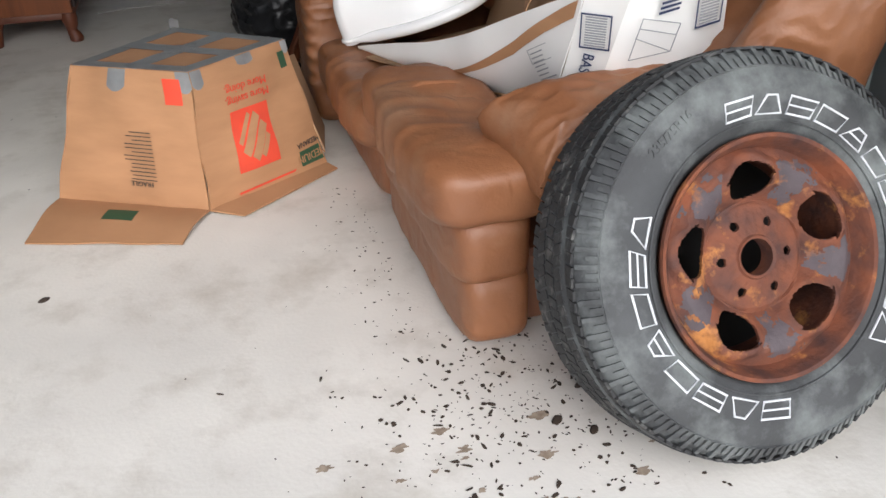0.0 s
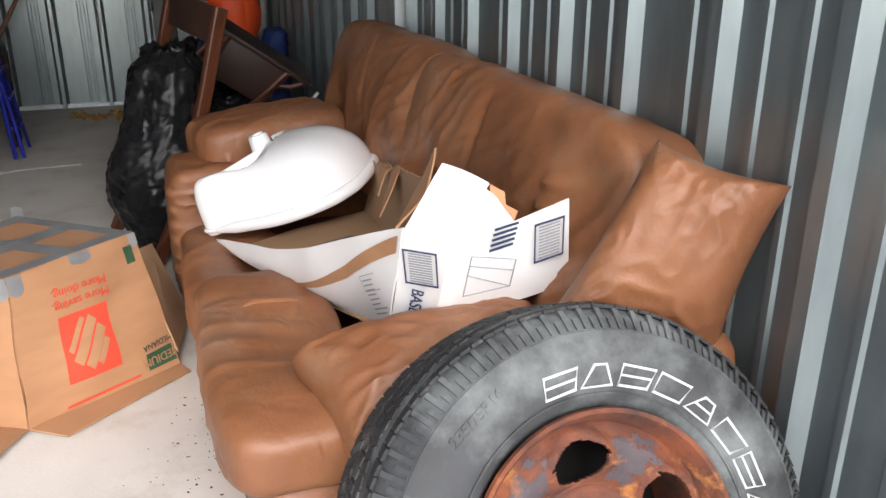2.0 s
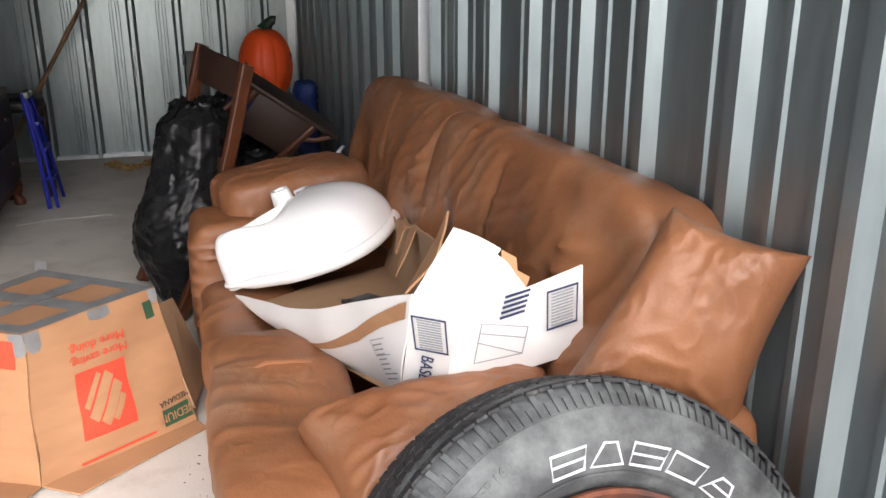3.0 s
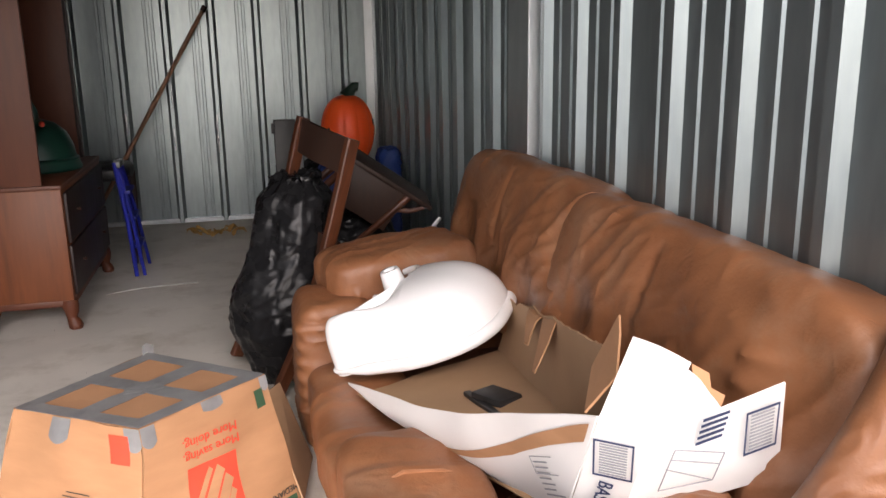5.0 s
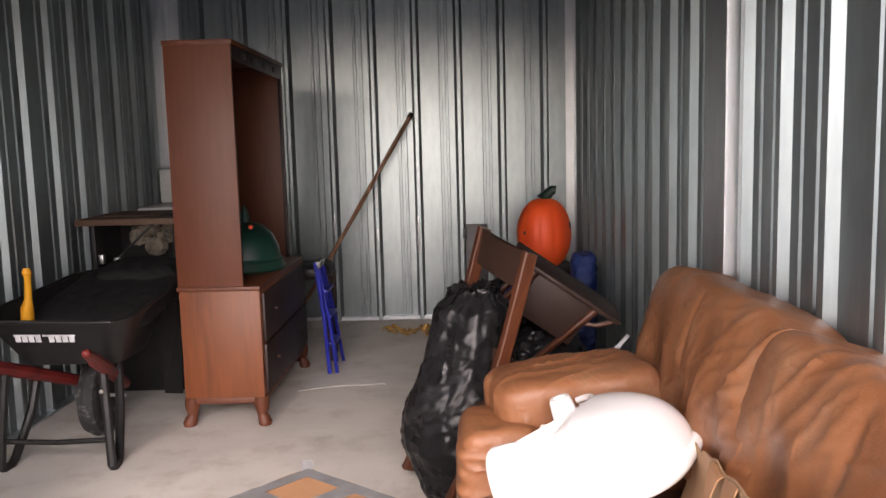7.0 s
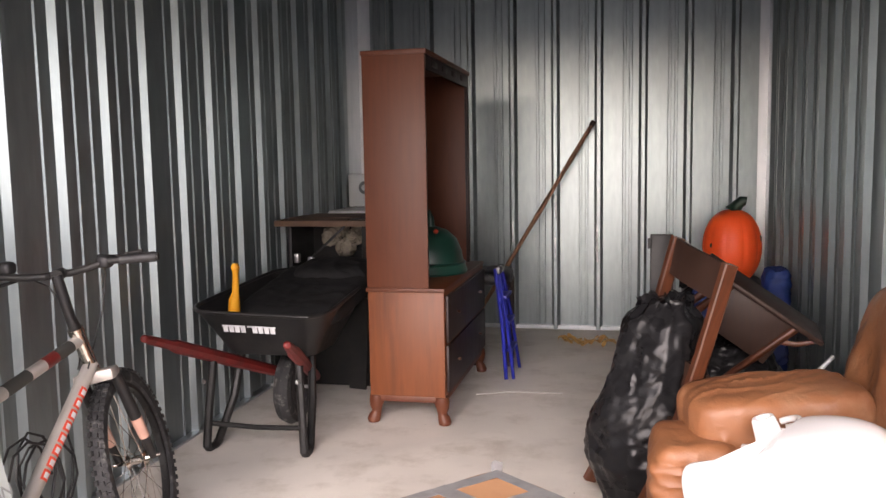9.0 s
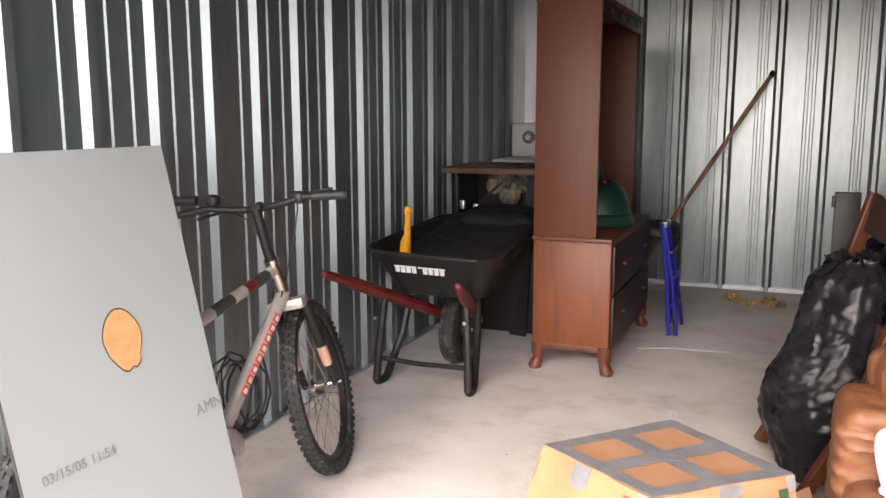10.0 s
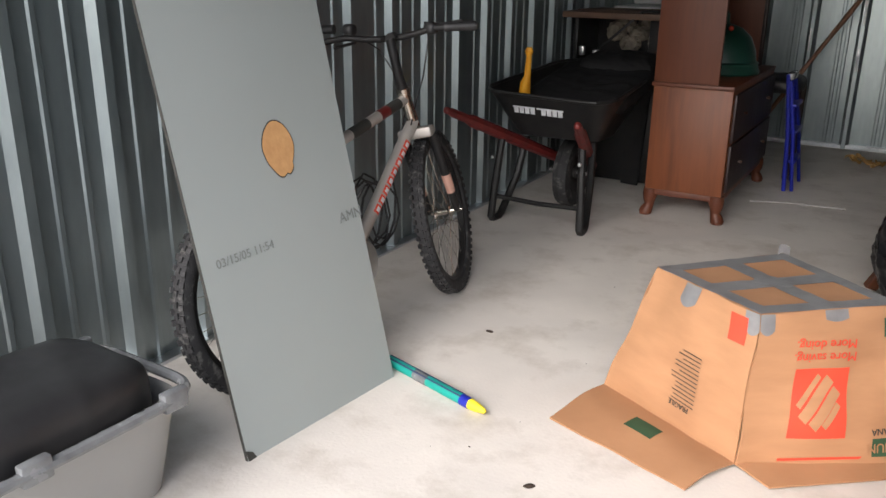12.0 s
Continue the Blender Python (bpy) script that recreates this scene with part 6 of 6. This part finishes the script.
    for k in range(60):
        a = k * 0.62
        pts.append(base @ (Vector((0.58, 0.05, 0.42)) + Vector((0.10 * math.cos(a) + 0.002 * k, 0.03 * math.sin(a * 0.7), 0.13 * math.sin(a) + 0.02 * math.sin(k)))))
    tube(bm, pts, 0.0045, 6)
    part("cord", bm, BLACKPLASTIC, t, "coiled black cable lock on the frame")


# ---- grey board, tote, toy ----
def grey_board():
    t = thing("grey_board", (0.69, 2.79, 0.0), "flat grey sheet of board leaning on the bicycle, one torn spot", "board")
    bl, br, tl, tr = Vector((0.655, 2.478, 0.0)), Vector((0.721, 3.098, 0.0)), Vector((0.352, 2.500, 1.268)), Vector((0.415, 3.118, 1.272))
    part("sheet", slab(nb(), [bl, br, tr, tl], 0.009), GREYBOARD, t)
    back = (br - bl).cross(tl - bl).normalized() * 0.010
    part("edge", slab(nb(), [bl - back, bl + back * 0.02, tl + back * 0.02, tl - back], 0.0015, -1), INK_DARK, t, "dark cut edge")
    x, y = (br - bl).normalized(), ((tl + tr) / 2 - (bl + br) / 2).normalized()
    m = plane_frame(bl.lerp(br, 0.5), x, y) @ Matrix.Translation((0, 0, 0.0005))
    # torn spot: bare core in a dark edge
    def blob(k, sx):
        a = 2 * math.pi * k / 48
        r = 1 + 0.05 * noise.noise(Vector((math.cos(a) * 2, math.sin(a) * 2, 0))) + (0.10 if 5.0 < a < 5.5 else 0) - 0.12 * max(0, -math.sin(a)) * abs(math.cos(a)) * 1.6
        return Vector((0.058 * r * math.cos(a) * sx, 0.080 * r * math.sin(a) * sx, 0))
    o = Matrix.Translation((0.030, 0.806, 0))
    for s, mt, nm, z in ((1.05, INK_DARK, "torn_edge", 0.0006), (1.0, FIBRE, "bare_core", 0.0014)):
        bm = nb()
        vs = [bm.verts.new(m @ o @ (blob(k, s) + Vector((0, 0, z)))) for k in range(48)]
        fc = bm.faces.new(vs)
        part(nm, bm, mt, t, "torn spot of bare brown core" if nm == "bare_core" else "")
    words("AMN", 0.046, m @ Matrix.Translation((0.262, 0.560, 0.0008)) @ Matrix.Rotation(radians(3), 4, "Z"), "stamp", INK_STAMP, t)
    words("03/15/05 11:54", 0.034, m @ Matrix.Translation((-0.165, 0.545, 0.0008)) @ Matrix.Rotation(radians(2), 4, "Z"), "stamp", INK_STAMP, t)
    part("chipped_corner", slab(nb(), [bl + Vector((0.004, 0.002, 0.0)), bl + Vector((0.005, 0.03, 0.0)), bl + Vector((0.0, 0.02, 0.02)), bl + Vector((-0.004, 0.0, 0.03))], 0.006), INK_DARK, t)


def tote():
    m = pose(0.40, 1.94, 0, 0, 0, -3)
    t = thing("storage_tote", (0.40, 1.94, 0.0), "grey plastic tote with a domed black lid and clear latches", "tote")
    bm = nb()
    lo, hi = (0.155, 0.36), (0.205, 0.40)
    rings = []
    for k in range(8):
        f = k / 7
        w, l = lo[0] + (hi[0] - lo[0]) * f, lo[1] + (hi[1] - lo[1]) * f
        r = []
        for i in range(64):
            a = 2 * math.pi * i / 64
            c, s_ = math.cos(a), math.sin(a)
            r.append(bm.verts.new(m @ Vector((w * math.copysign(abs(c) ** 0.3, c), l * math.copysign(abs(s_) ** 0.3, s_), 0.004 + 0.27 * f))))
        rings.append(r)
    for A, B in zip(rings, rings[1:]):
        for i in range(64):
            bm.faces.new((A[i], A[(i + 1) % 64], B[(i + 1) % 64], B[i]))
    bm.faces.new(rings[0][::-1])
    part("tub", bm, TOTE, t)
    pts = []
    for i in range(64):
        a = 2 * math.pi * i / 64
        c, s_ = math.cos(a), math.sin(a)
        pts.append(m @ Vector((0.225 * math.copysign(abs(c) ** 0.3, c), 0.42 * math.copysign(abs(s_) ** 0.3, s_), 0.285)))
    rim = part("lid_rim", tube(nb(), pts, 0.014, 8, closed=True), CLEAR_GREY, t, "translucent grey lid rim")
    lid = part("lid", puff(nb(), m @ Vector((-0.005, -0.02, 0.285)), (0.375, 0.74, 0.20), m.to_3x3().to_4x4(), e=0.38, wr=0.004, wf=3), BLACKPLASTIC, t, "domed black lid")
    part("lid_ridge", tube(nb(), [m @ Vector((-0.06, -0.34, 0.370)), m @ Vector((-0.05, 0.0, 0.382)), m @ Vector((-0.06, 0.29, 0.371))], 0.008, 8), BLACKPLASTIC, lid)
    for x, y in ((0.218, 0.34), (0.222, -0.02), (-0.20, 0.18), (-0.215, 0.38)):
        part("latch", box(nb(), (x - 0.014, y - 0.035, 0.26), (x + 0.014, y + 0.035, 0.312), 0.006, m), CLEAR_GREY, t, "clear plastic latch")


def toy_rocket():
    a, b = Vector((0.66, 3.160, 0.0185)), Vector((1.100, 3.022, 0.0185))
    t = thing("foam_rocket", (0.9, 3.09, 0.0), "teal foam toy rocket with a yellow tip on the floor", "toy")
    d = b - a
    part("tube", tube(nb(), [a, a + d * 0.80], 0.0175, 16), TEAL, t)
    part("blue_band", tube(nb(), [a + d * 0.78, a + d * 0.86], 0.0185, 16), BLUE, t)
    part("label_band", tube(nb(), [a + d * 0.30, a + d * 0.44], 0.0181, 16, caps=False), CLEAR_GREY, t)
    part("tip", tube(nb(), [a + d * 0.86, a + d * 0.93, a + d * 0.99, b], [0.0178, 0.014, 0.008, 0.003], 14), LIME, t, "yellow pointed tip")
    for s in (-1, 1):
        e = Vector((-d.y, d.x, 0)).normalized() * 0.0092 * s
        part("stripe", tube(nb(), [a + e + Vector((0, 0, 0.0142)), a + d * 0.79 + e + Vector((0, 0, 0.0142))], 0.003, 6), INK_BLUE, t)


# ---- loose stuff on the floor ----
def debris():
    rng = random.Random(12)
    bm = nb()
    def crumb(x, y, s):
        r = bmesh.ops.create_icosphere(bm, subdivisions=1, radius=s)
        mm = Matrix.Translation((x, y, s * 0.25)) @ Matrix.Rotation(rng.uniform(0, 6.3), 4, "Z") @ Matrix.Diagonal((rng.uniform(0.7, 2.2), rng.uniform(0.5, 1.1), 0.4, 1))
        for v in r["verts"]:
            v.co *= rng.uniform(0.7, 1.3)
        bmesh.ops.transform(bm, matrix=mm, verts=r["verts"])
    for k in range(650):
        x = rng.gauss(2.36, 0.17)
        y = rng.gauss(1.98, 0.20)
        if x > 2.58 and y > 1.75:
            continue
        crumb(x, y, rng.choice((0.0012, 0.0018, 0.002, 0.0025, 0.0035, 0.0055)))
    for k in range(90):
        y = rng.uniform(2.3, 3.2)
        crumb(2.27 - abs(rng.gauss(0, 0.07)), y, rng.choice((0.0015, 0.002, 0.003)))
    for k in range(40):
        crumb(rng.uniform(1.0, 2.4), rng.uniform(1.4, 5.5), rng.choice((0.001, 0.002, 0.0025)))
    sm = nb()
    for k in range(40):
        x, y, r = rng.gauss(2.28, 0.17), rng.gauss(1.74, 0.13), rng.uniform(0.004, 0.015)
        ring = []
        for i in range(28):
            a = 2 * math.pi * i / 28
            rr = r * (1 + 0.9 * noise.noise(Vector((math.cos(a) * 1.7 + k * 3, math.sin(a) * 1.7, k))))
            ring.append(sm.verts.new((x + 1.5 * rr * math.cos(a), y + 0.8 * rr * math.sin(a), 0.0008 + 0.00005 * k)))
        sm.faces.new(ring)
    tagged(new("mud_smear", finish(sm, "mud_smear", MUD, False)), "dried brown mud smears on the concrete", "mud", kind="stuff")
    tagged(new("dirt", finish(bm, "dirt", DIRT)), "scattered dark dirt crumbs on the concrete", "dirt", kind="stuff")
    for x, y, s in ((2.44, 1.93, 0.010), (2.50, 1.88, 0.009), (2.33, 2.02, 0.006), (2.53, 2.02, 0.008), (1.36, 2.767, 0.010), (0.83, 3.58, 0.010)):
        b = nb()
        r = bmesh.ops.create_icosphere(b, subdivisions=2, radius=s)
        for v in r["verts"]:
            v.co = Vector((v.co.x * 1.7, v.co.y, v.co.z * 0.35 + s * 0.3)) * (1 + 0.35 * noise.noise(v.co * 90))
        b.transform(Matrix.Translation((x, y, 0.0)) @ Matrix.Rotation(rng.uniform(0, 3), 4, "Z"))
        solo("dead_leaf", b, DIRT, (x, y, 0), "dark curled dead leaf on the concrete", "leaf", "dead leaves")
    for k in range(6):
        x, y = 1.72 + 0.065 * k, 7.50 + 0.06 * math.sin(k * 2.2)
        def fn(u, v, k=k, x=x, y=y):
            return (x + 0.11 * (u - 0.5), y + 0.09 * (v - 0.5), 0.03 + 0.035 * noise.noise(Vector((u * 3 + k, v * 3, k))) + 0.018 * math.sin(5 * u + k))
        solo("crumpled_paper", patch(nb(), fn, 8, 8, 0.001), GOLDPAPER, (x, y, 0.0), "crumpled brown-gold wrapping paper on the floor", "paper", "crumpled papers")


hutch()
green_dome()
chairs()
tipped_stool()
bags()
pumpkin()
step_stool()
pole()
black_items()
appliances()
wheelbarrow()
bicycle()
grey_board()
tote()
toy_rocket()
debris()
